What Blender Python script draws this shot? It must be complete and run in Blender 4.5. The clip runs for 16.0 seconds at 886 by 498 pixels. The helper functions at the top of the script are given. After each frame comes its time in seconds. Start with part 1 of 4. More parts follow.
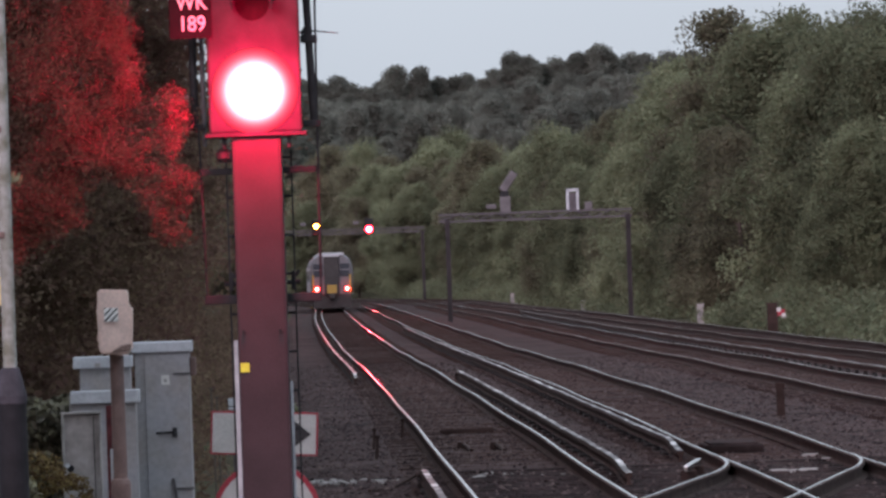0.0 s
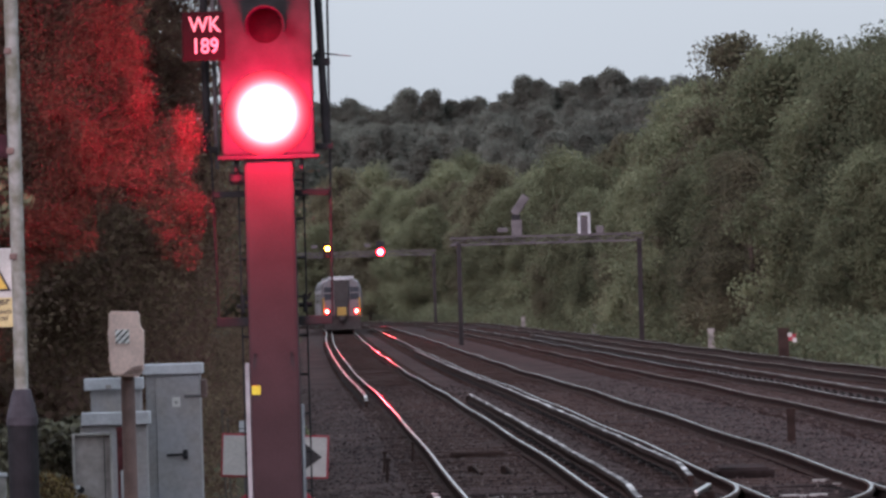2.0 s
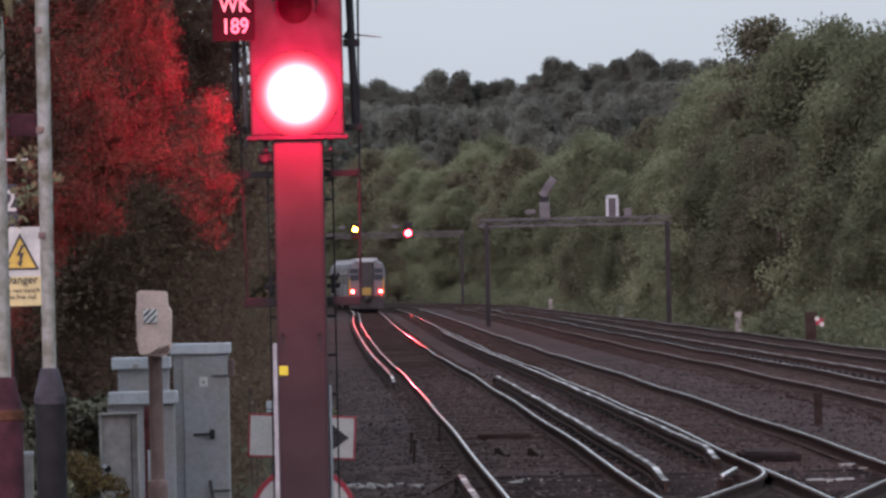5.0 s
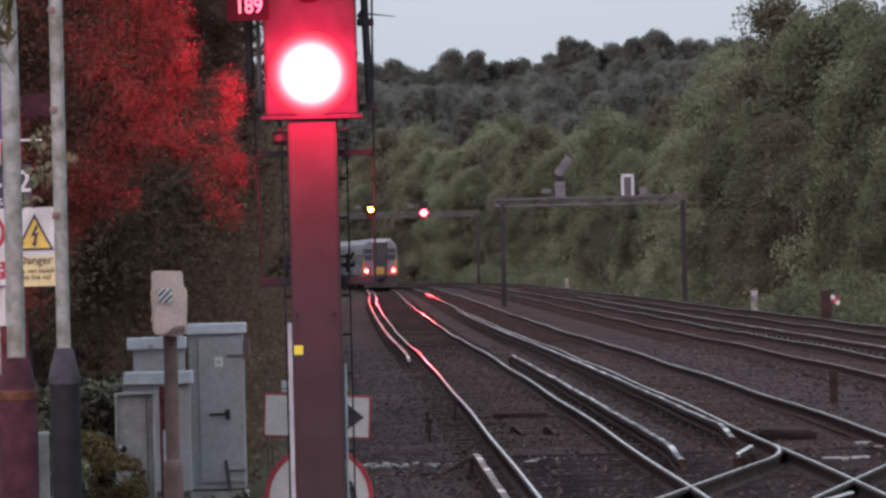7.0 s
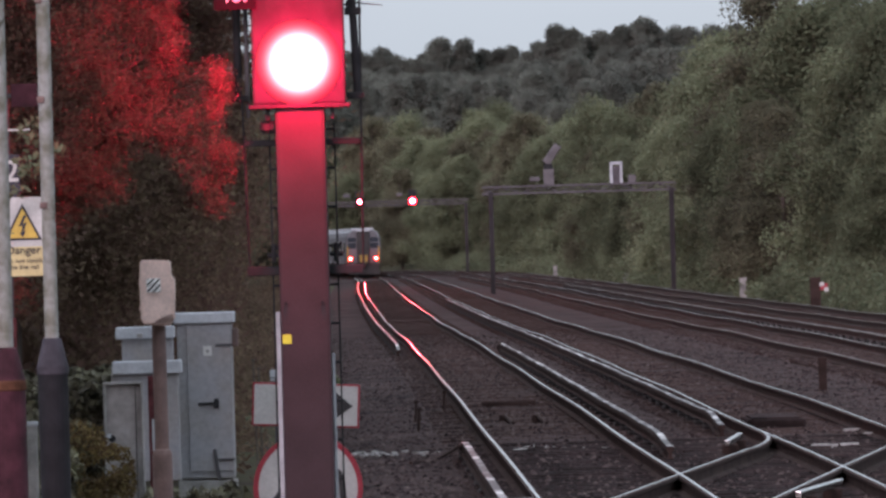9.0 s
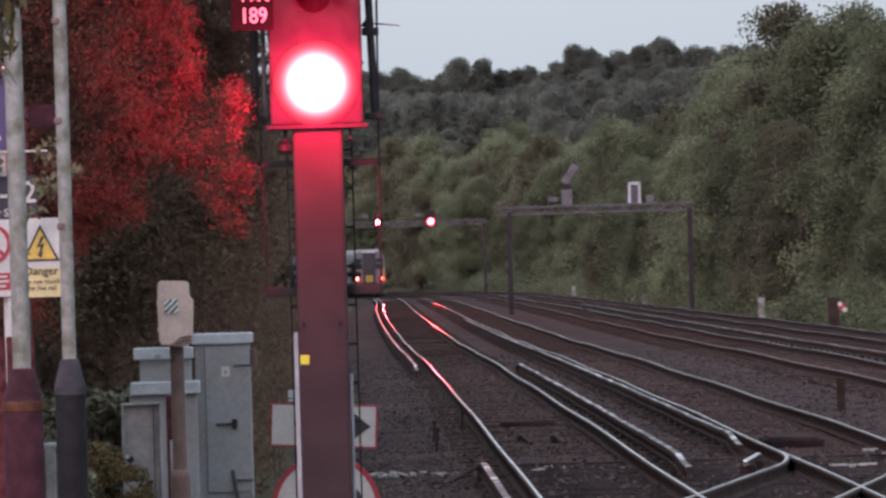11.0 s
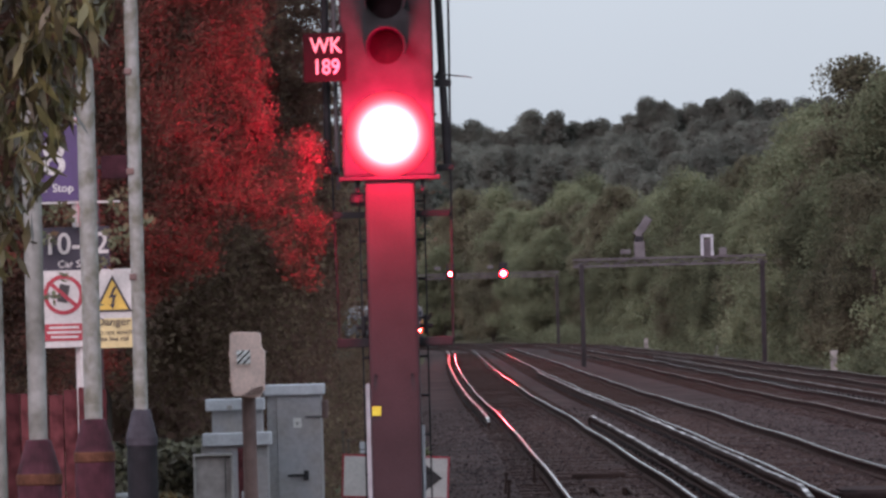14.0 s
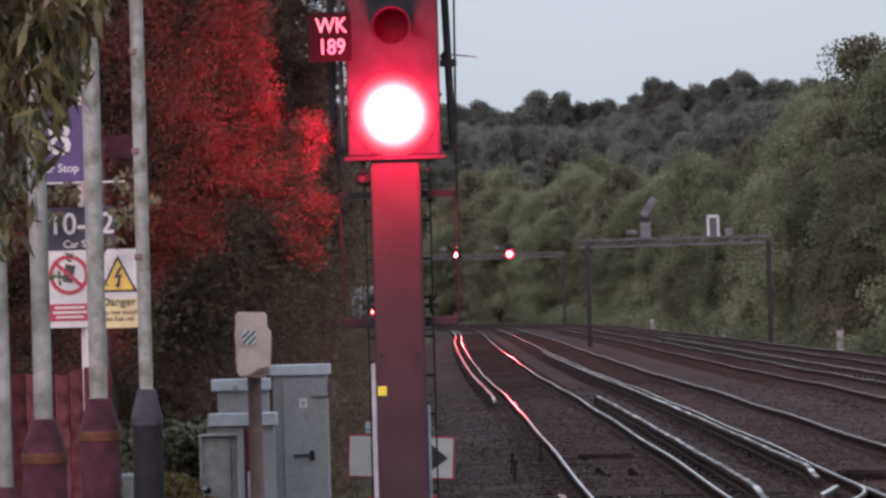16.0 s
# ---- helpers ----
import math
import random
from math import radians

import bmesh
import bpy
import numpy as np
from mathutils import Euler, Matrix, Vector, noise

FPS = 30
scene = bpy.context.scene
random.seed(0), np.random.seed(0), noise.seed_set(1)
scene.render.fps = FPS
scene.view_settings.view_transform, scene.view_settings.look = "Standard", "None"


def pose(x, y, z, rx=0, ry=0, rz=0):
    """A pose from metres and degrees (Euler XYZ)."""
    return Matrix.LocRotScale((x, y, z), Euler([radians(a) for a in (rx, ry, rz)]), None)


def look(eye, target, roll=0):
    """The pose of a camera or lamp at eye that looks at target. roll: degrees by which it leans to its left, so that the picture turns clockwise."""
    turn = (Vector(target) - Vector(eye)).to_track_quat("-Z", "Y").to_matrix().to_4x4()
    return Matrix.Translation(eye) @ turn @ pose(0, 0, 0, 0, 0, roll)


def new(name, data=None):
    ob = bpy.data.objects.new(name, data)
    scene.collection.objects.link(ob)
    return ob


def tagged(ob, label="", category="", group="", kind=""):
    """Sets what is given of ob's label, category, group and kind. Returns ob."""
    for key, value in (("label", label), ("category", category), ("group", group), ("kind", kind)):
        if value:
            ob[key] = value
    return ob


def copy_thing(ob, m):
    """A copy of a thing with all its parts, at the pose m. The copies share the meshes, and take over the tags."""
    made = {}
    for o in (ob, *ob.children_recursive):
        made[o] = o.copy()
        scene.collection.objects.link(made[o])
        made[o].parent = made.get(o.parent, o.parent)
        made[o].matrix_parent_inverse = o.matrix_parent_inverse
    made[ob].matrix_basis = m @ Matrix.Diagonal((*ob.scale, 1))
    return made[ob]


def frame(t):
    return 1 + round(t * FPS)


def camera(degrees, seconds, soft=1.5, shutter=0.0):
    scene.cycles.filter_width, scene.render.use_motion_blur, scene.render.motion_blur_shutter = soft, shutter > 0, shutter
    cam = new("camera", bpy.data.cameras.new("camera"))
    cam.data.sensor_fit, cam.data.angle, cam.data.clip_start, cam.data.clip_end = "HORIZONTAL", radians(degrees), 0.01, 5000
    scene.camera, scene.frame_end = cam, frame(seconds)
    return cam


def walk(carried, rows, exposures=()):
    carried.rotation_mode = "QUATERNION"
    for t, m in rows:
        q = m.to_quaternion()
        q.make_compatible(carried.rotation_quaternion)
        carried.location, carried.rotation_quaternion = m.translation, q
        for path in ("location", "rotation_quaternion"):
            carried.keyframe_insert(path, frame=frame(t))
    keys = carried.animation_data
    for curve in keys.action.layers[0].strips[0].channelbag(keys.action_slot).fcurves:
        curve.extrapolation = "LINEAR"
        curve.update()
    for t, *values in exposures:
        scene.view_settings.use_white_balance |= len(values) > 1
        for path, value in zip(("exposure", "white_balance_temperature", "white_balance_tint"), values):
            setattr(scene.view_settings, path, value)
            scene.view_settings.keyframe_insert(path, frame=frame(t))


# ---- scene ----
# A long lens held on a station platform: the camera hardly shifts, it only swings and tilts.
cam = camera(6.0, 16.0, soft=2.8)
EYE = 2.3
# seconds, shift right, shift up, yaw, pitch, lean
ROWS = [
    (0.0, 0.0006, -0.0010, -0.3686, 0.1319, 1.945),
    (0.5, 0.0028, -0.0001, -0.3640, 0.1063, 1.962),
    (1.0, 0.0000, 0.0005, -0.2964, 0.2376, 1.986),
    (1.5, 0.0010, 0.0000, -0.2117, 0.2646, 1.881),
    (2.0, -0.0043, 0.0031, -0.2940, 0.2907, 1.633),
    (2.5, -0.0065, 0.0003, -0.2974, 0.2733, 1.551),
    (3.0, -0.0078, 0.0050, -0.3155, 0.2787, 1.414),
    (5.5, -0.0116, 0.0052, -0.0886, 0.1354, 1.218),
    (6.0, -0.0138, -0.0044, -0.0470, 0.1077, 1.365),
    (6.5, -0.0109, 0.0013, -0.0244, 0.0719, 1.206),
    (7.0, 0.0000, 0.0000, 0.0000, 0.0345, 1.400),
    (7.5, -0.0071, -0.0028, -0.1038, 0.0158, 1.543),
    (8.0, -0.0059, -0.0001, -0.0799, -0.0633, 1.462),
    (8.5, 0.0008, 0.0038, -0.1135, -0.0569, 1.552),
    (11.0, 0.0108, 0.0034, 0.0493, 0.0937, 1.647),
    (11.5, 0.0101, 0.0059, 0.1169, 0.2040, 1.616),
    (12.0, 0.0140, 0.0034, 0.1964, 0.3522, 1.344),
    (12.5, 0.0227, -0.0008, 0.2206, 0.4442, 1.468),
    (13.0, 0.0128, -0.0056, 0.3445, 0.5120, 1.523),
    (13.5, 0.0110, -0.0040, 0.4540, 0.5012, 1.514),
    (14.0, 0.0145, -0.0002, 0.5410, 0.4596, 1.515),
    (14.5, 0.0141, -0.0024, 0.5096, 0.4488, 1.510),
    (15.0, 0.0112, -0.0094, 0.4688, 0.4187, 1.503),
    (15.5, 0.0189, -0.0066, 0.5546, 0.3601, 1.492),
    (16.0, 0.0199, -0.0070, 0.5834, 0.3304, 1.552),
]
walk(cam, [(t, pose(x, 0, EYE + z, 90 + pitch, lean, yaw)) for t, x, z, yaw, pitch, lean in ROWS],
     exposures=[(0.0, 0.5, 6500, 33), (16.0, 0.5, 6500, 33)])

# ---- light ----
SKY = 0.1
world = bpy.data.worlds.new("dusk_sky")
scene.world = world
world.use_nodes = True
wn, wl = world.node_tree.nodes, world.node_tree.links
wn.clear()
sky = wn.new("ShaderNodeTexSky")
sky.sky_type, sky.sun_disc = "NISHITA", False
sky.sun_elevation, sky.sun_rotation = radians(20), radians(200)
sky.air_density, sky.dust_density, sky.ozone_density = 1.0, 2.0, 1.5
# an even cloud layer over it, brighter overhead than at the horizon, with soft drifts
wco, split, lift, drift, shade, cloud, mix = (wn.new("ShaderNode" + k) for k in ("TexCoord", "SeparateXYZ", "MapRange", "TexNoise", "MapRange", "VectorMath", "Mix"))
wl.new(wco.outputs["Generated"], split.inputs[0])
wl.new(split.outputs["Z"], lift.inputs["Value"])
lift.inputs["To Min"].default_value, lift.inputs["To Max"].default_value = 1.0, 3.3
wl.new(wco.outputs["Generated"], drift.inputs["Vector"])
drift.inputs["Scale"].default_value, drift.inputs["Detail"].default_value = 6.0, 3.0
wl.new(drift.outputs["Fac"], shade.inputs["Value"])
shade.inputs["To Min"].default_value, shade.inputs["To Max"].default_value = 0.85, 1.15
mulz = wn.new("ShaderNodeMath")
mulz.operation = "MULTIPLY"
wl.new(lift.outputs["Result"], mulz.inputs[0])
wl.new(shade.outputs["Result"], mulz.inputs[1])
cloud.operation = "SCALE"
cloud.inputs[0].default_value = (3.5, 4.55, 4.65)
wl.new(mulz.outputs["Value"], cloud.inputs["Scale"])
mix.data_type = "RGBA"
mix.inputs["Factor"].default_value = 0.88
wl.new(sky.outputs[0], mix.inputs["A"])
wl.new(cloud.outputs["Vector"], mix.inputs["B"])
back = wn.new("ShaderNodeBackground")
back.inputs["Strength"].default_value = SKY
wout = wn.new("ShaderNodeOutputWorld")
wl.new(mix.outputs["Result"], back.inputs["Color"])
wl.new(back.outputs[0], wout.inputs["Surface"])

sun = new("sun", bpy.data.lights.new("sun", "SUN"))
sun.data.energy, sun.data.angle, sun.data.color = 1.5, radians(25), (1.0, 0.82, 0.84)
sun.matrix_world = look((-14, -38, 14.7), (0, 0, 0))


def signal_lamp(name, x, y, z, watts, colour, size):
    lamp = new(name, bpy.data.lights.new(name, "POINT"))
    lamp.data.energy, lamp.data.color, lamp.data.shadow_soft_size = watts, colour, size
    lamp.location = (x, y, z)
    return lamp


RED = (1.0, 0.008, 0.06)
# added just ahead of the lens; its spill stands in for red glare
signal_lamp("red_signal_light", -0.98, 64.48, 3.71, 390, RED, 0.14)
for lx, lz in ((-1.55, 5.86), (-6.06, 5.91)):
    beam = new("far_red_light", bpy.data.lights.new("far_red_light", "SPOT"))
    beam.data.energy, beam.data.color, beam.data.shadow_soft_size = 200000, (1.0, 0.02, 0.022), 0.2
    beam.data.spot_size, beam.data.spot_blend = radians(2.4), 0.4
    beam.matrix_world = look((lx, 721.0, lz), (0, 200, 0))


# ---- materials ----
def mat(name, base, rough=0.8, metal=0.0, scale=4.0, var=0.25, bump=0.15, fine=40.0, second=None, island=0.0, objrand=0.0, spec=0.5, thin=0.0):
    """Two scales of noise over a base colour, with relief; optional stain colour and per-piece variation."""
    m = bpy.data.materials.new(name)
    m.use_nodes = True
    n, l = m.node_tree.nodes, m.node_tree.links
    b = n["Principled BSDF"]
    b.inputs["Roughness"].default_value, b.inputs["Metallic"].default_value = rough, metal
    b.inputs["Specular IOR Level"].default_value = spec
    co = n.new("ShaderNodeTexCoord")
    n1, n2 = n.new("ShaderNodeTexNoise"), n.new("ShaderNodeTexNoise")
    n1.inputs["Scale"].default_value, n1.inputs["Detail"].default_value = scale, 5
    n2.inputs["Scale"].default_value, n2.inputs["Detail"].default_value = fine, 3
    l.new(co.outputs["Object"], n1.inputs["Vector"])
    l.new(co.outputs["Object"], n2.inputs["Vector"])
    ramp = n.new("ShaderNodeValToRGB")
    ramp.color_ramp.elements[0].position, ramp.color_ramp.elements[1].position = 0.35, 0.68
    other = second or tuple(min(1, c * (1 + var)) for c in base)
    ramp.color_ramp.elements[0].color = (*[c * (1 - var) for c in base], 1)
    ramp.color_ramp.elements[1].color = (*other, 1)
    l.new(n1.outputs["Fac"], ramp.inputs["Fac"])
    mul = n.new("ShaderNodeMix")
    mul.data_type, mul.blend_type = "RGBA", "MULTIPLY"
    mul.inputs["Factor"].default_value = 0.5
    l.new(ramp.outputs["Color"], mul.inputs["A"])
    r2 = n.new("ShaderNodeMapRange")
    r2.inputs["To Min"].default_value, r2.inputs["To Max"].default_value = 0.5, 1.5
    l.new(n2.outputs["Fac"], r2.inputs["Value"])
    l.new(r2.outputs["Result"], mul.inputs["B"])
    colour = mul.outputs["Result"]
    for amount, kind, socket in ((island, "ShaderNodeNewGeometry", "Random Per Island"), (objrand, "ShaderNodeObjectInfo", "Random")):
        if amount:
            src, hs, mr = n.new(kind), n.new("ShaderNodeHueSaturation"), n.new("ShaderNodeMapRange")
            mr.inputs["To Min"].default_value, mr.inputs["To Max"].default_value = 1 - amount, 1 + amount
            l.new(src.outputs[socket], mr.inputs["Value"])
            l.new(mr.outputs["Result"], hs.inputs["Value"])
            l.new(colour, hs.inputs["Color"])
            if kind == "ShaderNodeNewGeometry":
                mh = n.new("ShaderNodeMapRange")
                mh.inputs["To Min"].default_value, mh.inputs["To Max"].default_value = 0.47, 0.52
                l.new(src.outputs[socket], mh.inputs["Value"])
                l.new(mh.outputs["Result"], hs.inputs["Hue"])
            colour = hs.outputs["Color"]
    l.new(colour, b.inputs["Base Color"])
    if thin:
        tr, mx = n.new("ShaderNodeBsdfTranslucent"), n.new("ShaderNodeMixShader")
        mx.inputs["Fac"].default_value = thin
        l.new(colour, tr.inputs["Color"])
        l.new(b.outputs["BSDF"], mx.inputs[1])
        l.new(tr.outputs["BSDF"], mx.inputs[2])
        l.new(mx.outputs["Shader"], n["Material Output"].inputs["Surface"])
    if bump:
        bp = n.new("ShaderNodeBump")
        bp.inputs["Strength"].default_value, bp.inputs["Distance"].default_value = bump, 0.02
        l.new(n2.outputs["Fac"], bp.inputs["Height"])
        l.new(bp.outputs["Normal"], b.inputs["Normal"])
    return m


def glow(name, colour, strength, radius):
    """A lit lens, brightest in the middle; the falloff to the rim paints its glare."""
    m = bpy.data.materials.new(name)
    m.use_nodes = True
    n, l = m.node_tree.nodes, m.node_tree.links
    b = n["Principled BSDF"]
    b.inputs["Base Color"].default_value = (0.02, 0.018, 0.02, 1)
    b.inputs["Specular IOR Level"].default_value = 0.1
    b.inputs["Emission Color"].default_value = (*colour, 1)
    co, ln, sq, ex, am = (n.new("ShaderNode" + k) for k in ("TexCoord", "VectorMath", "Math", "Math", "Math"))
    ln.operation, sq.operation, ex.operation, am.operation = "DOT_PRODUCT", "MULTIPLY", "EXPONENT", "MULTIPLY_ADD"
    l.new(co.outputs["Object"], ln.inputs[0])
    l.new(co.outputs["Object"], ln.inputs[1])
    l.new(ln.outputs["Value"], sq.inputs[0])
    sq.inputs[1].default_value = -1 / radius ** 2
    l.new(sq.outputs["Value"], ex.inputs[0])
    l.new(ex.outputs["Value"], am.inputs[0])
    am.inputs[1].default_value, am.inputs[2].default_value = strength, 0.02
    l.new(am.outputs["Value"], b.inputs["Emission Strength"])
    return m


M = dict(
    soil=mat("dark_earth", (0.05, 0.038, 0.03), 1.0, scale=0.4, fine=6, second=(0.06, 0.062, 0.032), spec=0.05),
    # dirty stone; the red cast in its colour stands in for glare
    ballast=mat("dirty_ballast", (0.040, 0.027, 0.026), 1.0, scale=0.5, var=0.5, fine=14, bump=0.6, spec=0.05),
    stone=mat("ballast_stone", (0.054, 0.039, 0.038), 1.0, scale=3, var=0.3, fine=30, bump=0, island=0.8, spec=0.05),
    sleeper=mat("stained_sleeper", (0.048, 0.031, 0.028), 1.0, scale=1.5, var=0.3, fine=20, spec=0.05),
    bearer=mat("oil_dark_crossing_timber", (0.020, 0.015, 0.015), 1.0, scale=2.5, var=0.5, fine=25, bump=0.4, second=(0.040, 0.028, 0.027), objrand=0.3, spec=0.05),
    railtop=mat("polished_rail_head", (0.50, 0.48, 0.48), 0.20, 1.0, scale=1.0, var=0.25, fine=5, bump=0.10),
    railside=mat("rusty_rail_web", (0.04, 0.025, 0.022), 0.95, scale=3, var=0.3, fine=30, spec=0.1),
    railworn=mat("worn_rail_head", (0.28, 0.26, 0.26), 0.3, 1.0, scale=0.6, var=0.3, fine=5, bump=0.08),
    raildull=mat("dull_rail_head", (0.13, 0.11, 0.105), 0.5, 0.0, scale=0.3, var=0.3, fine=6, bump=0.0, second=(0.24, 0.22, 0.215), spec=0.2),
    conductor=mat("conductor_rail_top", (0.06, 0.05, 0.048), 0.5, 0.0, scale=0.9, var=0.3, fine=5, bump=0.0, second=(0.58, 0.56, 0.55), spec=0.12),
    # dull grey paint, tinted maroon in colour for the red glare on it
    post=mat("dull_grey_glare_tinted_paint", (0.033, 0.021, 0.024), 0.7, scale=2.5, var=0.2, fine=60, bump=0.08, spec=0.2),
    gantry=mat("grey_gantry_steel", (0.075, 0.066, 0.074), 0.75, 0.0, scale=2, var=0.25, fine=20, bump=0.05),
    black=mat("matt_black_paint", (0.018, 0.018, 0.020), 0.7, scale=5, var=0.3, fine=60, bump=0.05, spec=0.15),
    steel=mat("dull_weathered_steel", (0.07, 0.066, 0.07), 0.7, 0.2, scale=6, var=0.3, fine=60, bump=0.05),
    white=mat("white_sign_enamel", (0.44, 0.43, 0.415), 0.5, scale=6, var=0.1, fine=50, bump=0.02),
    signred=mat("red_sign_enamel", (0.30, 0.015, 0.03), 0.5, scale=6, var=0.12, fine=50, bump=0.02),
    signblack=mat("black_sign_enamel", (0.015, 0.014, 0.016), 0.5, scale=6, var=0.1, fine=50, bump=0.0),
    plateblack=mat("dull_black_number_plate", (0.010, 0.008, 0.009), 0.95, scale=6, var=0.1, fine=50, bump=0.0, spec=0.02),
    labelwhite=mat("white_paper_label", (0.82, 0.80, 0.78), 0.7, scale=6, var=0.06, fine=50, bump=0.0, spec=0.2),
    gantryleg=mat("dark_gantry_leg_steel", (0.028, 0.024, 0.026), 0.85, scale=2, var=0.25, fine=20, bump=0.05, spec=0.2),
    yellow=mat("yellow_label", (0.46, 0.52, 0.02), 0.5, scale=20, var=0.1, fine=80, bump=0.0),
    paleyellow=mat("pale_yellow_sign_enamel", (0.50, 0.41, 0.20), 0.6, scale=6, var=0.12, fine=50, bump=0.0),
    amber=mat("amber_sign_enamel", (0.52, 0.34, 0.05), 0.5, scale=6, var=0.1, fine=50, bump=0.0),
    navy=mat("navy_sign_enamel", (0.008, 0.007, 0.021), 0.5, scale=6, var=0.15, fine=50, bump=0.0),
    purple=mat("purple_sign_enamel", (0.045, 0.022, 0.095), 0.5, scale=6, var=0.15, fine=50, bump=0.0),
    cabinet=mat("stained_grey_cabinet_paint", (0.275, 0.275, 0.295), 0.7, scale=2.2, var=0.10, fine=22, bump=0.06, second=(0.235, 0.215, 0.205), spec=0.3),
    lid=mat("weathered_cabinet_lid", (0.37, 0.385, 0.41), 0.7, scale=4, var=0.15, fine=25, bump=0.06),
    panel=mat("streaked_grey_panel", (0.23, 0.205, 0.195), 0.8, scale=4, var=0.3, fine=20, bump=0.15, second=(0.30, 0.28, 0.27), spec=0.2),
    dullgrey=mat("dull_grey_housing", (0.105, 0.097, 0.102), 0.8, scale=2, var=0.25, fine=20, bump=0.05, spec=0.2),
    concrete=mat("weathered_concrete", (0.24, 0.23, 0.22), 0.9, scale=3, var=0.4, fine=25, bump=0.3),
    cream=mat("cream_plastic", (0.68, 0.49, 0.43), 0.6, scale=5, var=0.08, fine=40, bump=0.03),
    brownpole=mat("brown_pole_paint", (0.15, 0.088, 0.078), 0.7, scale=4, var=0.3, fine=40),
    polewhite=mat("flaking_white_pole_paint", (0.29, 0.29, 0.272), 0.7, scale=15, var=0.15, fine=45, second=(0.115, 0.11, 0.08)),
    maroon=mat("maroon_pole_base", (0.046, 0.013, 0.019), 0.8, scale=9, var=0.45, fine=40, spec=0.2),
    poleblack=mat("black_pole_base", (0.010, 0.009, 0.011), 0.75, scale=9, var=0.4, fine=40, spec=0.2),
    rust=mat("rusty_collar", (0.085, 0.036, 0.022), 0.9, scale=12, var=0.4, fine=60, bump=0.2, spec=0.1),
    slate=mat("slate_grey_pole_paint", (0.045, 0.040, 0.048), 0.8, scale=9, var=0.3, fine=50, spec=0.15),
    polestained=mat("stained_pole_paint", (0.30, 0.30, 0.28), 0.75, scale=6, var=0.2, fine=30, second=(0.065, 0.062, 0.045)),
    fence=mat("brown_fence_board", (0.075, 0.022, 0.024), 0.9, scale=7, var=0.5, fine=30, objrand=0.4, spec=0.1),
    bark=mat("dark_bark", (0.07, 0.055, 0.045), 0.95, scale=3, var=0.35, fine=18, bump=0.7),
    leaf=mat("dull_green_leaves", (0.126, 0.139, 0.084), 0.85, scale=0.2, var=0.42, fine=3, bump=0, island=0.2, objrand=0.36, thin=0.4, spec=0.15),
    # brown leaves, reddened in colour to stand in for the signal's glare
    leafwarm=mat("glare_reddened_leaves", (0.125, 0.082, 0.060), 0.9, scale=0.25, var=0.30, fine=3, bump=0, island=0.12, objrand=0.15, thin=0.5, spec=0.15),
    leafbrown=mat("dull_brown_leaves", (0.14, 0.098, 0.068), 0.9, scale=0.4, var=0.4, fine=4, bump=0, island=0.2, objrand=0.25, thin=0.5, spec=0.1),
    leafolive=mat("olive_brown_leaves", (0.126, 0.120, 0.078), 0.85, scale=0.25, var=0.35, fine=3, bump=0, island=0.28, objrand=0.2, thin=0.4, spec=0.15),
    leafyellow=mat("yellowing_leaves", (0.11, 0.075, 0.032), 0.7, scale=3, var=0.4, fine=12, bump=0, island=0.5, thin=0.4, spec=0.15),
    # greyer and bluer than the near leaves: distance haze put into the colour
    leafhill=mat("hazed_hill_leaves", (0.128, 0.136, 0.116), 0.9, scale=0.2, var=0.3, fine=3, bump=0, island=0.1, objrand=0.25, thin=0.4, spec=0.05),
    leafpale=mat("pale_green_leaves", (0.13, 0.15, 0.08), 0.7, scale=0.4, var=0.3, fine=3, bump=0, island=0.4, thin=0.4, spec=0.15),
    leafbig=mat("large_platform_leaves", (0.095, 0.08, 0.034), 0.38, scale=6, var=0.35, fine=20, bump=0, island=0.6, thin=0.3),
    grass=mat("rank_grass", (0.08, 0.074, 0.042), 0.8, scale=0.4, var=0.4, fine=4, bump=0, island=0.4),
    trainbody=mat("pale_train_paint", (0.105, 0.10, 0.11), 0.45, scale=1, var=0.08, fine=10, bump=0),
    trainroof=mat("grey_train_roof", (0.36, 0.36, 0.375), 0.6, scale=1, var=0.15, fine=10, bump=0),
    traindark=mat("dark_underframe", (0.03, 0.026, 0.026), 0.8, scale=2, var=0.3, fine=20),
    trainglass=mat("dark_window_glass", (0.03, 0.035, 0.045), 0.12, scale=2, var=0.1, fine=10, bump=0),
    trainyellow=mat("yellow_end_panel", (0.32, 0.19, 0.03), 0.5, scale=2, var=0.1, fine=20, bump=0),
    darklens=mat("dark_signal_lens", (0.010, 0.006, 0.007), 0.9, scale=8, var=0.2, fine=40, bump=0, spec=0.03),
    platform=mat("platform_asphalt", (0.06, 0.058, 0.056), 0.9, scale=1, var=0.2, fine=30, bump=0.3),
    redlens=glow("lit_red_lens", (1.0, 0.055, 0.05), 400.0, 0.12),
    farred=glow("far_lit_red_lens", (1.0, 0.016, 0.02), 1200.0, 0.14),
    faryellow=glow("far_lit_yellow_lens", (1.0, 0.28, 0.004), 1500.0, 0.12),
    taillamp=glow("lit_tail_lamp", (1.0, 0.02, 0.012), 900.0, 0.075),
)


for node in M["conductor"].node_tree.nodes:
    if node.type == "VALTORGB":
        # mostly dull, worn bright in patches
        node.color_ramp.elements[0].position, node.color_ramp.elements[1].position = 0.5, 0.62


# ---- building helpers ----
def thing(name, x, y, z, label, category, group="", kind="", rz=0):
    ob = new(name)
    ob.matrix_world = pose(x, y, z, 0, 0, rz)
    return tagged(ob, label, category, group, kind)


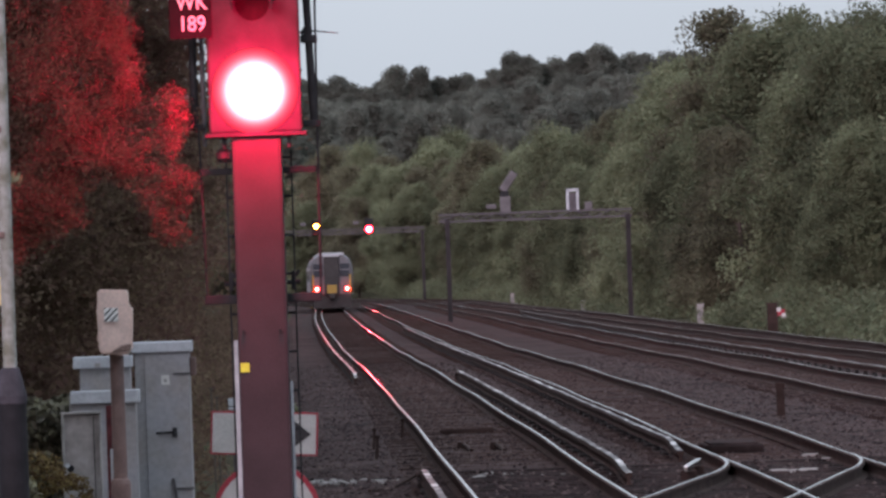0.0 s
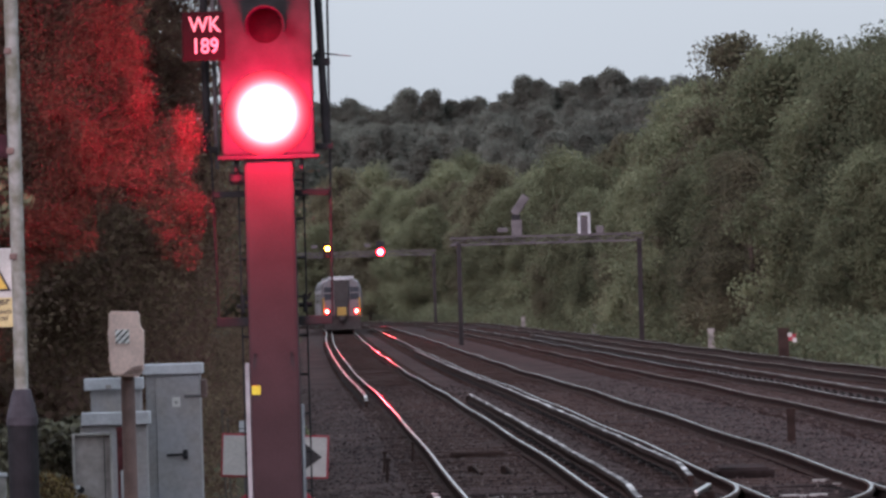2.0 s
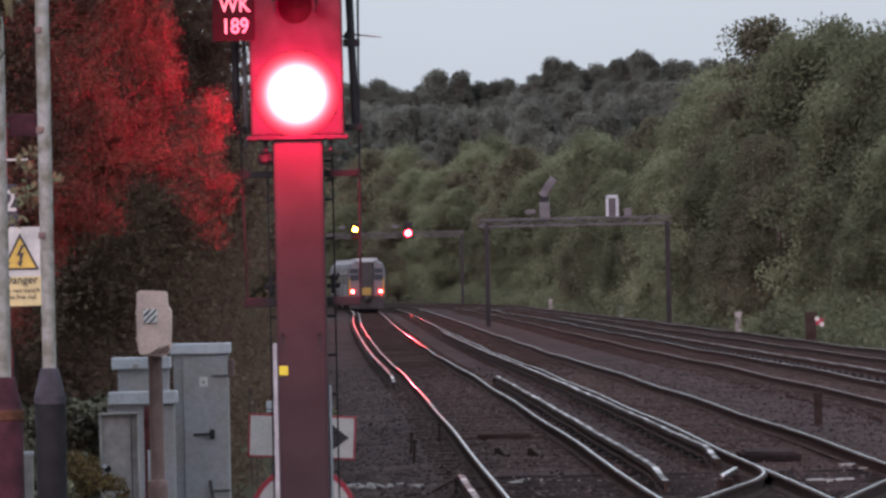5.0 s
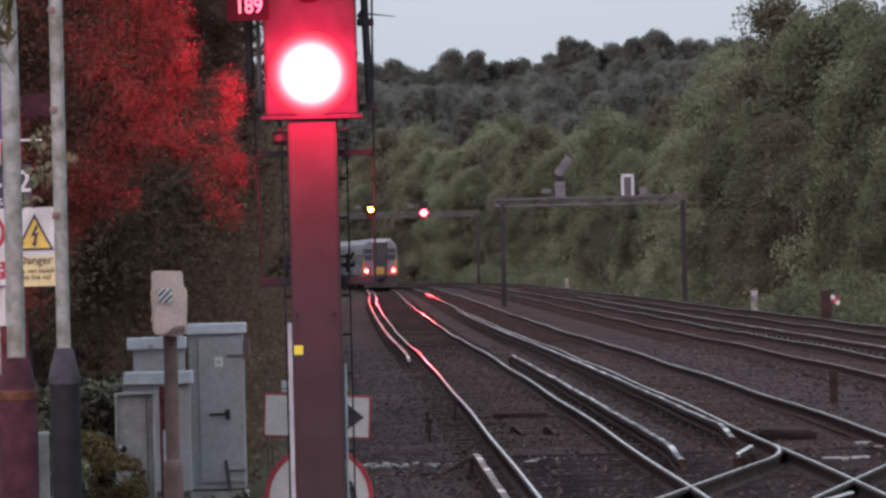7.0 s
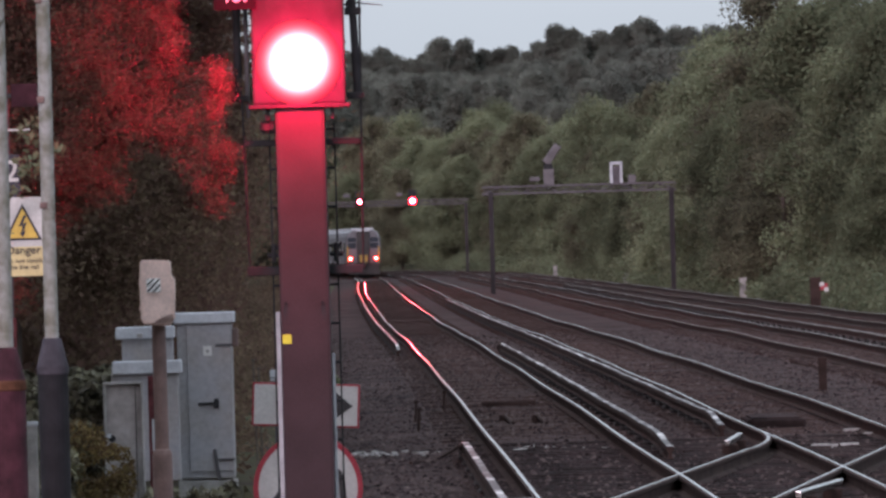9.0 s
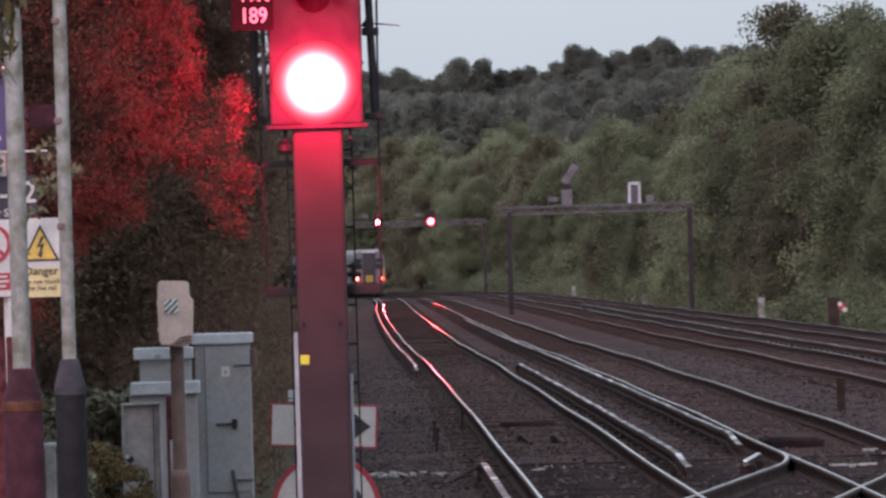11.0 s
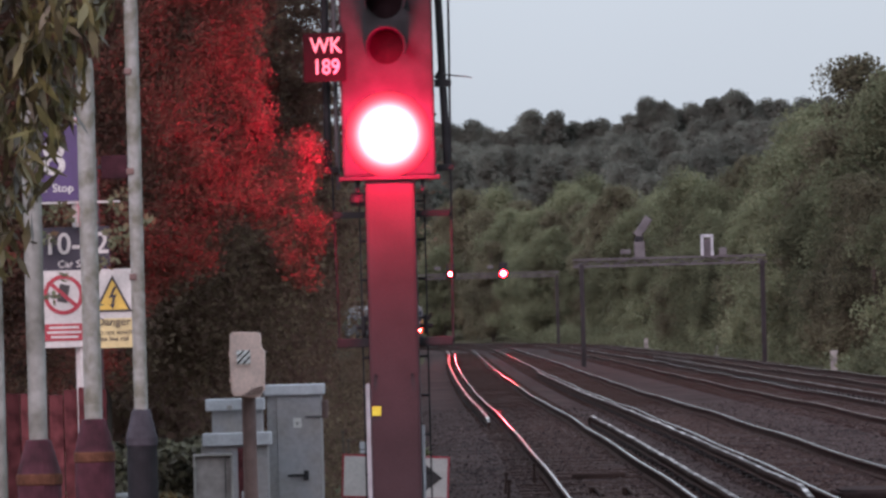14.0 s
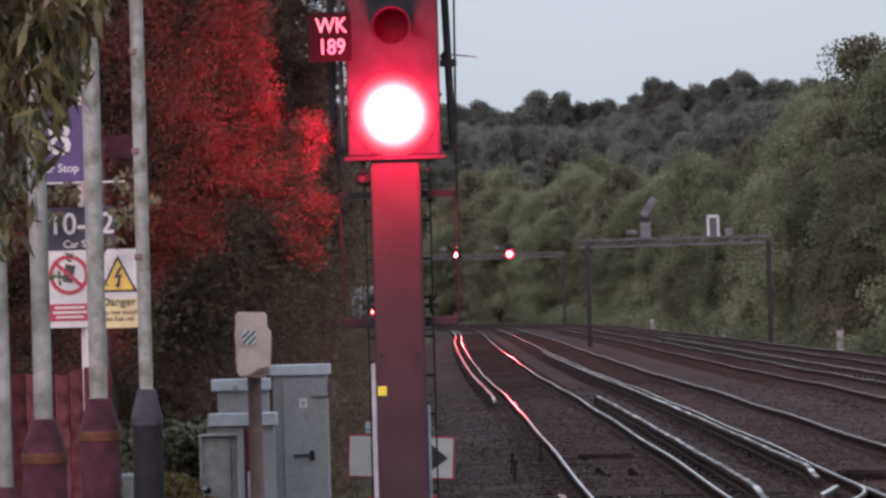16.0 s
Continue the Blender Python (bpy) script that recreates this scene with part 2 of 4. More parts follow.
def part(name, bm, material, parent, label=""):
    me = bpy.data.meshes.new(name)
    bm.to_mesh(me)
    bm.free()
    me.materials.append(material)
    ob = new(name, me)
    ob.parent = parent
    if label:
        tagged(ob, label)
    return ob


def box(cx, cy, cz, sx, sy, sz, bevel=0.0, bm=None, turn=None):
    bm = bm or bmesh.new()
    made = bmesh.ops.create_cube(bm, size=1.0)["verts"]
    m = Matrix.Translation((cx, cy, cz)) @ (turn or Matrix()) @ Matrix.Diagonal((sx, sy, sz, 1))
    bmesh.ops.transform(bm, matrix=m, verts=made)
    if bevel:
        edges = {e for v in made for e in v.link_edges}
        bmesh.ops.bevel(bm, geom=list(edges), offset=bevel, segments=2, affect="EDGES", profile=0.6)
    return bm


def tube(p0, p1, r0, r1=None, seg=12, bm=None):
    bm = bm or bmesh.new()
    p0, p1 = Vector(p0), Vector(p1)
    r1 = r0 if r1 is None else r1
    turn = (p1 - p0).to_track_quat("Z", "Y").to_matrix().to_4x4()
    bmesh.ops.create_cone(bm, cap_ends=True, segments=seg, radius1=r0, radius2=r1, depth=(p1 - p0).length,
                          matrix=Matrix.Translation((p0 + p1) / 2) @ turn)
    return bm


def lathe(profile, seg=20, bm=None):
    """Round form about z from (radius, height) pairs."""
    bm = bm or bmesh.new()
    rings = [[bm.verts.new((r * math.cos(a), r * math.sin(a), h)) for a in (2 * math.pi * i / seg for i in range(seg))] for r, h in profile]
    for a, b in zip(rings, rings[1:]):
        for i in range(seg):
            bm.faces.new((a[i], a[(i + 1) % seg], b[(i + 1) % seg], b[i]))
    bm.faces.new(rings[-1])
    bm.faces.new(list(reversed(rings[0])))
    return bm


def plate(points, y0, y1):
    """A flat outline in x, z given depth from y0 (front) to y1."""
    bm = bmesh.new()
    a = [bm.verts.new((x, y0, z)) for x, z in points]
    b = [bm.verts.new((x, y1, z)) for x, z in points]
    bm.faces.new(a)
    bm.faces.new(list(reversed(b)))
    for i in range(len(a)):
        j = (i + 1) % len(a)
        bm.faces.new((a[j], a[i], b[i], b[j]))
    bmesh.ops.recalc_face_normals(bm, faces=bm.faces)
    return bm


def ring(r0, r1, y0, y1, cz=0.0, seg=40):
    bm = bmesh.new()
    loops = []
    for r, y in ((r0, y0), (r1, y0), (r1, y1), (r0, y1)):
        loops.append([bm.verts.new((r * math.cos(a), y, cz + r * math.sin(a))) for a in (2 * math.pi * i / seg for i in range(seg))])
    for k in range(4):
        a, b = loops[k], loops[(k + 1) % 4]
        for i in range(seg):
            bm.faces.new((a[i], a[(i + 1) % seg], b[(i + 1) % seg], b[i]))
    bmesh.ops.recalc_face_normals(bm, faces=bm.faces)
    return bm


def disc(r, y0, y1, cz=0.0, cx=0.0, seg=32):
    return plate([(cx + r * math.cos(2 * math.pi * i / seg), cz + r * math.sin(2 * math.pi * i / seg)) for i in range(seg)], y0, y1)


def lettering(name, words, size, x, y, z, material, parent, wide=1.0, spacing=1.0):
    cu = bpy.data.curves.new("letters", "FONT")
    cu.body, cu.size, cu.extrude, cu.align_x, cu.space_line = words, size, 0.002, "CENTER", spacing
    cu.offset = size * 0.012
    tmp = new("letters", cu)
    me = bpy.data.meshes.new_from_object(tmp.evaluated_get(bpy.context.evaluated_depsgraph_get()))
    bpy.data.objects.remove(tmp)
    me.transform(pose(x, y, z, 90) @ Matrix.Diagonal((wide, 1, 1, 1)))
    me.materials.clear()
    me.materials.append(material)
    ob = new(name, me)
    ob.parent = parent
    return ob


def raw(name, verts, faces, material, parent=None, kind=""):
    me = bpy.data.meshes.new(name)
    me.from_pydata(verts, [], faces)
    me.materials.append(material)
    ob = new(name, me)
    ob.parent = parent
    return tagged(ob, kind=kind)


# ---- the line of the tracks ----
LINE = [(20, 2.33), (60, 1.85), (84, 1.55), (99, 1.375), (119, 1.14), (150, 0.77), (197, 0.14), (236, -0.46), (277, -1.0), (315, -1.47),
        (403, -2.45), (480, -3.12), (554, -3.75), (600, -4.28), (640, -4.85)]


def line_x(y):
    """The middle of the first track, x at a distance y along the railway."""
    if y >= 640:
        return -4.85 - 0.02 * (y - 640) - (y - 640) ** 2 / 3000
    if y <= 20:
        return 2.33 + (20 - y) * 0.012
    for i in range(len(LINE) - 1):
        if LINE[i][0] <= y <= LINE[i + 1][0]:
            break
    p = [LINE[max(0, min(len(LINE) - 1, i + k))] for k in (-1, 0, 1, 2)]
    (y1, x1), (y2, x2) = p[1], p[2]
    m1 = (x2 - p[0][1]) / max(1e-6, y2 - p[0][0])
    m2 = (p[3][1] - x1) / max(1e-6, p[3][0] - y1)
    s, h = (y - y1) / (y2 - y1), y2 - y1
    return (2 * s ** 3 - 3 * s ** 2 + 1) * x1 + (s ** 3 - 2 * s ** 2 + s) * h * m1 + (-2 * s ** 3 + 3 * s ** 2) * x2 + (s ** 3 - s ** 2) * h * m2


def grade(y):
    """The line dips slightly in the distance."""
    return -0.25 * fade(380, 600, y)


def fade(a, b, v):
    s = max(0.0, min(1.0, (v - a) / (b - a)))
    return s * s * (3 - 2 * s)


TRACKS = {"first": lambda y: 0.0, "second": lambda y: 3.15 + 0.1 * fade(90, 160, y),
          "third": lambda y: 7.6, "fourth": lambda y: 11.9 - 0.6 * fade(220, 420, y)}


# ---- ground ----
def land(x, y):
    """Height of the land: level by the railway, low banks beside it, a wooded hill beyond."""
    d = x - line_x(max(20, min(y, 900)))
    z = -0.36
    z += grade(y) + 0.9 * fade(15.5, 24, d) + 0.6 * fade(5.5, 12, -d)
    z += (17.6 + 0.045 * max(0, min(80, x)) + 1.5 * math.sin(x * 0.09) + 3 * fade(90, 400, abs(x))) * fade(900, 1300, y)
    return z + 0.05 * math.sin(x * 1.3) * math.sin(y * 0.21)


def build_ground():
    xs = sorted({*range(-40, 61, 2), *range(-200, 240, 20), *range(-3000, 3001, 400)})
    ys = sorted({*range(-40, 900, 12), *range(900, 1500, 25), *range(1500, 5001, 350), -600})
    verts = [(x, y, land(x, y)) for y in ys for x in xs]
    w = len(xs)
    faces = [(j * w + i, j * w + i + 1, (j + 1) * w + i + 1, (j + 1) * w + i) for j in range(len(ys) - 1) for i in range(w - 1)]
    tagged(raw("ground", verts, faces, M["soil"]), "dark earth and rough grass beside the railway", "ground", kind="structure")
    # ballast bed under all four tracks
    cols = [-2.9, -2.2, -1.6, -0.7, 0.7, 1.6, 2.3, 3.2, 4.6, 5.4, 6.2, 7.2, 8.4, 9.4, 10.4, 11.6, 12.8, 13.6, 14.4]
    verts, faces = [], []
    ys = [-40 + 1.5 * i for i in range(640)]
    for y in ys:
        for c in cols:
            edge = c in (cols[0], cols[-1])
            z = -0.40 if edge else -0.185 + 0.035 * noise.noise((c * 0.9, y * 0.35, 0)) - (0.07 if c in (2.3, 5.4, 6.2, 9.4, 10.4) else 0)
            verts.append((line_x(y) + c, y, z + grade(y)))
    w = len(cols)
    faces = [(j * w + i, j * w + i + 1, (j + 1) * w + i + 1, (j + 1) * w + i) for j in range(len(ys) - 1) for i in range(w - 1)]
    tagged(raw("track_bed", verts, faces, M["ballast"]), "dirty brown stone ballast under the tracks", "ballast", kind="structure")
    rng = random.Random(5)
    verts, faces = [], []
    for _ in range(60000):
        y = 74 + 150 * rng.random() ** 2
        x = line_x(y) + rng.uniform(-3.2, 10.5)
        r = rng.uniform(0.014, 0.038)
        z, b = -0.17 + rng.uniform(-0.03, 0.02), len(verts)
        k = [r * rng.uniform(0.6, 1.3) for _ in range(6)]
        verts += [(x + k[0], y, z), (x, y + k[1], z), (x - k[2], y, z), (x, y - k[3], z), (x, y, z + 0.8 * k[4]), (x, y, z - k[5])]
        faces += [(b, b + 1, b + 4), (b + 1, b + 2, b + 4), (b + 2, b + 3, b + 4), (b + 3, b, b + 4)]
    tagged(raw("ballast_stones", verts, faces, M["stone"]), "loose angular ballast stones between the rails", "ballast", kind="stuff")


# ---- tracks ----
RAIL = [(-0.015, 0.0), (0.015, 0.0), (0.036, -0.010), (0.036, -0.04), (0.010, -0.05), (0.010, -0.135), (0.07, -0.155), (0.07, -0.165),
        (-0.07, -0.165), (-0.07, -0.155), (-0.010, -0.135), (-0.010, -0.05), (-0.036, -0.04), (-0.036, -0.010)]
CONDUCTOR = [(-0.035, 0.0), (0.035, 0.0), (0.044, -0.05), (0.02, -0.06), (0.02, -0.12), (0.05, -0.14), (-0.05, -0.14), (-0.02, -0.12), (-0.02, -0.06), (-0.044, -0.05)]


def sweep(name, path, section, top, parent, label=""):
    """A rail: its section carried along points x, y, z of a path."""
    verts, faces, k = [], [], len(section)
    for x, y, z in path:
        verts += [(x + u, y, z + v) for u, v in section]
    for j in range(len(path) - 1):
        for i in range(k):
            faces.append((j * k + i, j * k + (i + 1) % k, (j + 1) * k + (i + 1) % k, (j + 1) * k + i))
    faces += [tuple(range(k)), tuple(reversed(range((len(path) - 1) * k, len(path) * k)))]
    ob = raw(name, verts, faces, top, parent)
    ob.data.materials.append(M["railside"])
    for f in ob.data.polygons:
        f.material_index = 0 if (f.index % k == 0 and f.index < (len(path) - 1) * k) else 1
    ob.data.update()
    if label:
        tagged(ob, label)
    return ob


def build_tracks():
    for name, off in TRACKS.items():
        t = thing("railway_track", 0, 0, 0, "railway track with worn shiny steel rails on stained sleepers", "track", "four railway tracks")
        for side in (-0.7535, 0.7535):
            pts = [(line_x(y) + off(y) + side, y, 0.012 * math.sin(y * 0.17 + side) + 0.008 * math.sin(y * 0.07) + grade(y)) for y in [-40 + 2 * i for i in range(460)]]
            sweep("rail", pts, RAIL, M["railtop"] if name in ("first", "second") else M["railworn"] if side > 0 else M["raildull"], t)
        verts, faces = [], []
        rng = random.Random(len(name))
        y, shared = -40.0, None
        while y < 620:
            cx, cz = line_x(y) + off(y), -0.170 + rng.uniform(-0.012, 0.012) + grade(y)
            if 74 < y < 200:
                if shared is None:
                    shared = part("sleeper", box(0, 0, -0.06, 2.5, 0.25, 0.12, 0.012), M["sleeper"], t)
                    shared.location = (cx, y, cz)
                else:
                    o = new("sleeper", shared.data)
                    o.parent = t
                    o.location = (cx, y, cz)
            else:
                b = len(verts)
                for dx in (-1.25, 1.25):
                    for dy in (-0.125, 0.125):
                        for dz in (-0.12, 0.0):
                            verts.append((cx + dx, y + dy, cz + dz))
                faces += [tuple(b + k for k in f) for f in ((0, 1, 3, 2), (4, 6, 7, 5), (0, 4, 5, 1), (2, 3, 7, 6), (1, 5, 7, 3))]
            y += 0.65
        raw("far_sleeper_bed", verts, faces, M["sleeper"], t, kind="stuff")

    def conductor(off, y0, y1, r0, r1, label="conductor rail on insulators with a worn pale top", top=M["conductor"]):
        t = thing("conductor_rail", 0, 0, 0, label, "conductor rail", "conductor rails")
        n = int((y1 - y0) / 1.0)
        pts = []
        for i in range(n + 1):
            y = y0 + (y1 - y0) * i / n
            drop = 0.09 * (1 - fade(0, 3.5, y - y0)) * r0 + 0.09 * (1 - fade(0, 3.5, y1 - y)) * r1
            pts.append((line_x(y) + off(y), y, 0.075 + grade(y) - drop + 0.004 * math.sin(y * 0.9) + 0.004 * math.sin(y * 0.31)))
        sweep("bar", pts, CONDUCTOR, top, t)
        y = y0 + 1.5
        count = 0
        while y < y1 - 1 and count < 120:
            part("insulator", lathe([(0.05, -0.17), (0.065, -0.14), (0.045, -0.11), (0.06, -0.075)], 8), M["traindark"], t).location = (line_x(y) + off(y), y, 0.01 + grade(y))
            y += 2.6
            count += 1

    conductor(lambda y: -1.12, 60, 97, 0, 1, "conductor rail end ramp with a pale striped top")
    conductor(lambda y: -1.12, 183, 620, 1, 0)
    conductor(lambda y: 1.12, 93, 186, 1, 1)
    conductor(lambda y: 3.15 - 1.0, 103, 330, 1, 0)
    conductor(lambda y: 7.6 + 1.5, 110, 420, 1, 0, "dull rusty conductor rail on insulators", M["raildull"])
    # crossover between the first and second tracks
    t = thing("crossover_track", 0, 0, 0, "curved crossover rails joining two tracks", "track")
    for side in (-0.7535, 0.7535):
        pts = []
        for i in range(60):
            y = 46 + i * 1.0
            lead = 0.125 * (y - 69.5) if y < 91 else 3.14 - 0.125 * max(0, 98 - y) ** 2 / 14
            lead = 0.0 if y < 65 else (0.125 * (y - 65) ** 2 / 18 if y < 74 else lead)
            x = line_x(y) + side + lead
            pts.append((x, y, 0.004))
            if y > 97:
                break
        sweep("rail", pts, RAIL, M["railtop"], t)
    rng, first = random.Random(6), None
    for i in range(46):
        y = 70 + 0.72 * i
        if first is None:
            first = part("long_timber", box(0, 0, -0.06, 5.9, 0.30, 0.12, 0.012), M["bearer"], t, "long dark crossing timber")
            o = first
        else:
            o = new("long_timber", first.data)
            o.parent = t
        o.matrix_basis = pose(line_x(y) + 1.85 + rng.uniform(-0.12, 0.12), y, -0.150 + rng.uniform(-0.008, 0.004), 0, 0, rng.uniform(-0.6, 0.6))


# ---- trees ----
def leaf_cloud(rng, clumps, count, size, flat=0.75, droop=0.0, fuzz=1.22, wide=0.45, soft_edge=False):
    """Small bent leaf sprays about clump centres (x, y, z, r); returns vertices and faces as arrays."""
    c = np.array(clumps)
    w = c[:, 3] ** 2
    pick = rng.choice(len(c), size=count, p=w / w.sum())
    d = rng.normal(size=(count, 3))
    d /= np.linalg.norm(d, axis=1)[:, None]
    rad = c[pick, 3] * rng.uniform(0.35, fuzz, count) ** 0.6
    if soft_edge:
        rad = c[pick, 3] * np.minimum(np.abs(rng.normal(size=count)), rng.uniform(1.0, 1.5, count)) * 0.95
    centre = c[pick, :3] + d * rad[:, None] * np.array([1, 1, flat])
    a = rng.normal(size=(count, 3)) + d * 0.4
    a[:, 2] -= droop
    a /= np.linalg.norm(a, axis=1)[:, None]
    b = np.cross(a, rng.normal(size=(count, 3)))
    b /= np.linalg.norm(b, axis=1)[:, None]
    s = size * rng.uniform(0.5, 1.4, count)[:, None]
    v = np.stack([centre - a * s, centre + b * s * wide, centre + a * s * 0.9, centre - b * s * wide * 1.1], axis=1).reshape(-1, 3)
    f = np.arange(count * 4).reshape(-1, 4)
    return v, f


def cloud_mesh(name, v, f, material):
    me = bpy.data.meshes.new(name)
    me.vertices.add(len(v))
    me.vertices.foreach_set("co", v.astype(np.float32).ravel())
    me.loops.add(f.size)
    me.loops.foreach_set("vertex_index", f.astype(np.int32).ravel())
    me.polygons.add(len(f))
    me.polygons.foreach_set("loop_start", np.arange(0, f.size, 4, dtype=np.int32))
    me.update(calc_edges=True)
    me.materials.append(material)
    return me


def make_tree(name, seed, height, radius, count, leaf, material, label, low=0.12, pine=False, clumps=46):
    rng, r2 = np.random.default_rng(seed), random.Random(seed)
    t = thing(name, 0, -400, 0, label, "tree")
    bm = tube((0, 0, -0.3), (0.1, 0.05, height * 0.5), height * 0.017, height * 0.010, 9)
    tube((0.1, 0.05, height * 0.5), (0.0, 0.0, height * 0.93), height * 0.010, height * 0.003, 7, bm)
    cl = []
    for i in range(clumps):
        h = low + (1 - low) * (i + r2.random()) / clumps
        ang = r2.uniform(0, 6.283)
        if pine:
            reach = radius * (1.0 - 0.86 * max(0, h - 0.35) / 0.65) * r2.uniform(0.15, 1.0) * (0.55 if h < 0.35 else 1)
            cr = radius * r2.choice((0.08, 0.11, 0.15, 0.20, 0.27))
            reach *= 1 + 0.35 * math.cos(ang + seed) * r2.random()
        else:
            reach = radius * math.sin(math.pi * min(1, 0.18 + 0.80 * h)) ** 0.7 * r2.uniform(0.3, 1.0)
            cr = radius * r2.choice((0.10, 0.14, 0.19, 0.26, 0.34))
        x, y, z = reach * math.cos(ang), reach * math.sin(ang), height * h - cr * 0.5
        cl.append((x, y, max(z, cr * 0.6), cr))
        if i % 2 == 0:
            tube((0.05, 0.02, max(0.2, z - reach * 0.5)), (x * 0.85, y * 0.85, z), height * 0.005, height * 0.0015, 5, bm)
    part("trunk", bm, M["bark"], t)
    v, f = leaf_cloud(rng, cl, count, leaf, 0.8 if pine else 0.85, 0.0, 1.6, 0.45, True)
    crown = new("crown", cloud_mesh("crown", v, f, material))
    crown.parent = t
    return t


def plant(source, x, y, scale=1.0, turn=0.0, group="", z=None):
    ob = copy_thing(source, pose(x, y, land(x, y) if z is None else z, 0, 0, turn))
    ob.scale = (scale, scale, scale)
    return tagged(ob, group=group)


def ridge(x):
    """Height of the even tree line along the hill."""
    return 32.1 + 2.3 * fade(6, 34, x) + 0.3 * math.sin(x * 0.7)


def build_woods():
    rng = random.Random(11)
    broad = [make_tree("broadleaf_tree", s, 12, 3.6, 62000, 0.10, m, "dull green broadleaf tree in a dense lineside wood", clumps=110)
             for s, m in ((1, M["leaf"]), (2, M["leafolive"]), (3, M["leaf"]), (4, M["leaf"]), (5, M["leafwarm"]))]
    near = [make_tree("broadleaf_tree", s, 9, 2.3, 150000, 0.034, m, "browning broadleaf tree beside the platform end", low=0.26, clumps=100)
            for s, m in ((21, M["leafbrown"]), (22, M["leafbrown"]))]
    pines = [make_tree("pine_tree", s, 14, 4.2, 34000, 0.17, M["leafhill"], "distant pine on the hill, with haze in its leaf colour", low=0.25, pine=True, clumps=95)
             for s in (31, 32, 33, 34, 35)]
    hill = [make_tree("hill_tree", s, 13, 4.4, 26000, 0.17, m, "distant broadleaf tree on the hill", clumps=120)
            for s, m in ((41, M["leafhill"]), (42, M["leafhill"]), (43, M["leafhill"]))]
    # wood along the right-hand bank
    y = 286.0
    while y < 880:
        for row in range(3):
            x = line_x(y) + 17.3 + row * 4.2 + rng.uniform(-0.8, 0.8)
            if y > 640:
                x += 2
            plant(rng.choice(broad[:4]), x, y + rng.uniform(-6, 6), rng.uniform(0.84, 1.12) * (1.02 if row else rng.uniform(0.55, 1.0)) * (0.84 if y < 390 else 1.0), rng.uniform(0, 360), "wood beside the line")
        y += rng.uniform(13, 19)
    for x, y, s in ((16.4, 402, 1.18), (15.4, 430, 1.06), (17.2, 376, 1.05), (15.0, 416, 0.98), (18.6, 352, 0.96), (18.2, 326, 0.90), (18.0, 304, 0.84), (19.5, 290, 0.82)):
        plant(rng.choice(broad[:4]), x, y, s, rng.uniform(0, 360), "wood beside the line")
    # wood closing the view where the line bends away
    for i in range(70):
        y = rng.uniform(840, 1040)
        x = rng.uniform(-34, 66)
        if x < line_x(min(y, 1000)) + 19 and y < 900:
            continue
        plant(rng.choice(broad[:4]), x, y, rng.uniform(0.95, 1.3), rng.uniform(0, 360), "wood beyond the bend")
    # wood along the left-hand side
    y = 118.0
    while y < 820:
        for row in range(2):
            x = line_x(y) - 6.2 - y * 0.006 - row * 4.5 + rng.uniform(-0.7, 0.7)
            big = rng.uniform(0.85, 1.1)
            # the wood stands back from the line, so that the curve stays in view beside it
            x = min(x, -0.0208 * y - 4.3 * big)
            plant(broad[4] if y < 300 or rng.random() < 0.5 else rng.choice(broad), x, y + rng.uniform(-4, 4), big, rng.uniform(0, 360), "wood beside the line")
        y += rng.uniform(10, 16)
    for x, y, s in ((-4.75, 93.5, 1.25), (-5.0, 98.5, 1.3), (-5.3, 65.8, 0.95), (-5.9, 69.5, 1.05), (-6.6, 76.0, 1.1), (-6.4, 84.0, 1.1), (-5.6, 92.5, 1.1), (-5.4, 97.0, 1.1), (-5.8, 103.0, 1.2), (-6.6, 99.0, 1.25), (-6.3, 112.0, 1.3), (-6.9, 108.0, 1.3)):
        plant(rng.choice(near), x, y, s, rng.uniform(0, 360), "trees beside the platform end")
    # hill
    for i in range(300):
        y = rng.uniform(1040, 1400)
        x = rng.uniform(-28, 62)
        room = 2.3 + (ridge(x * 1330 / y) - rng.uniform(1.2, 4.5) - 2.3) * y / 1330 - land(x, y)
        if room > 6:
            plant(rng.choice(pines if i % 3 else hill), x, y, min(room / 14.3, rng.uniform(0.6, 1.1)), rng.uniform(0, 360), "trees on the hill")
    # the skyline: an even ridge of crowns with a few taller pines
    x = -16.0
    while x < 58:
        plant(rng.choice(pines), x, 1330, (ridge(x) + rng.uniform(-0.5, 1.0) - land(x, 1330)) / 14.3, rng.uniform(0, 360), "pines on the hill")
        x += rng.uniform(1.6, 2.6)
    for x, top in ((1.9, 34.5), (6.0, 34.3), (20.2, 36.1), (23.2, 35.4), (30.5, 35.7), (33.6, 36.9), (35.8, 35.8)):
        plant(rng.choice(pines), x, 1324, (top - land(x, 1324)) / 14.4, rng.uniform(0, 360), "pines on the hill")
    for src in (*broad, *near, *pines, *hill):
        for o in (*src.children_recursive, src):
            bpy.data.objects.remove(o)


def undergrowth(name, spots, count, size, material, label, seed):
    rng = np.random.default_rng(seed)
    v, f = leaf_cloud(rng, spots, count, size, 0.8)
    tagged(new(name, cloud_mesh(name, v, f, material)), label, "undergrowth", kind="stuff")


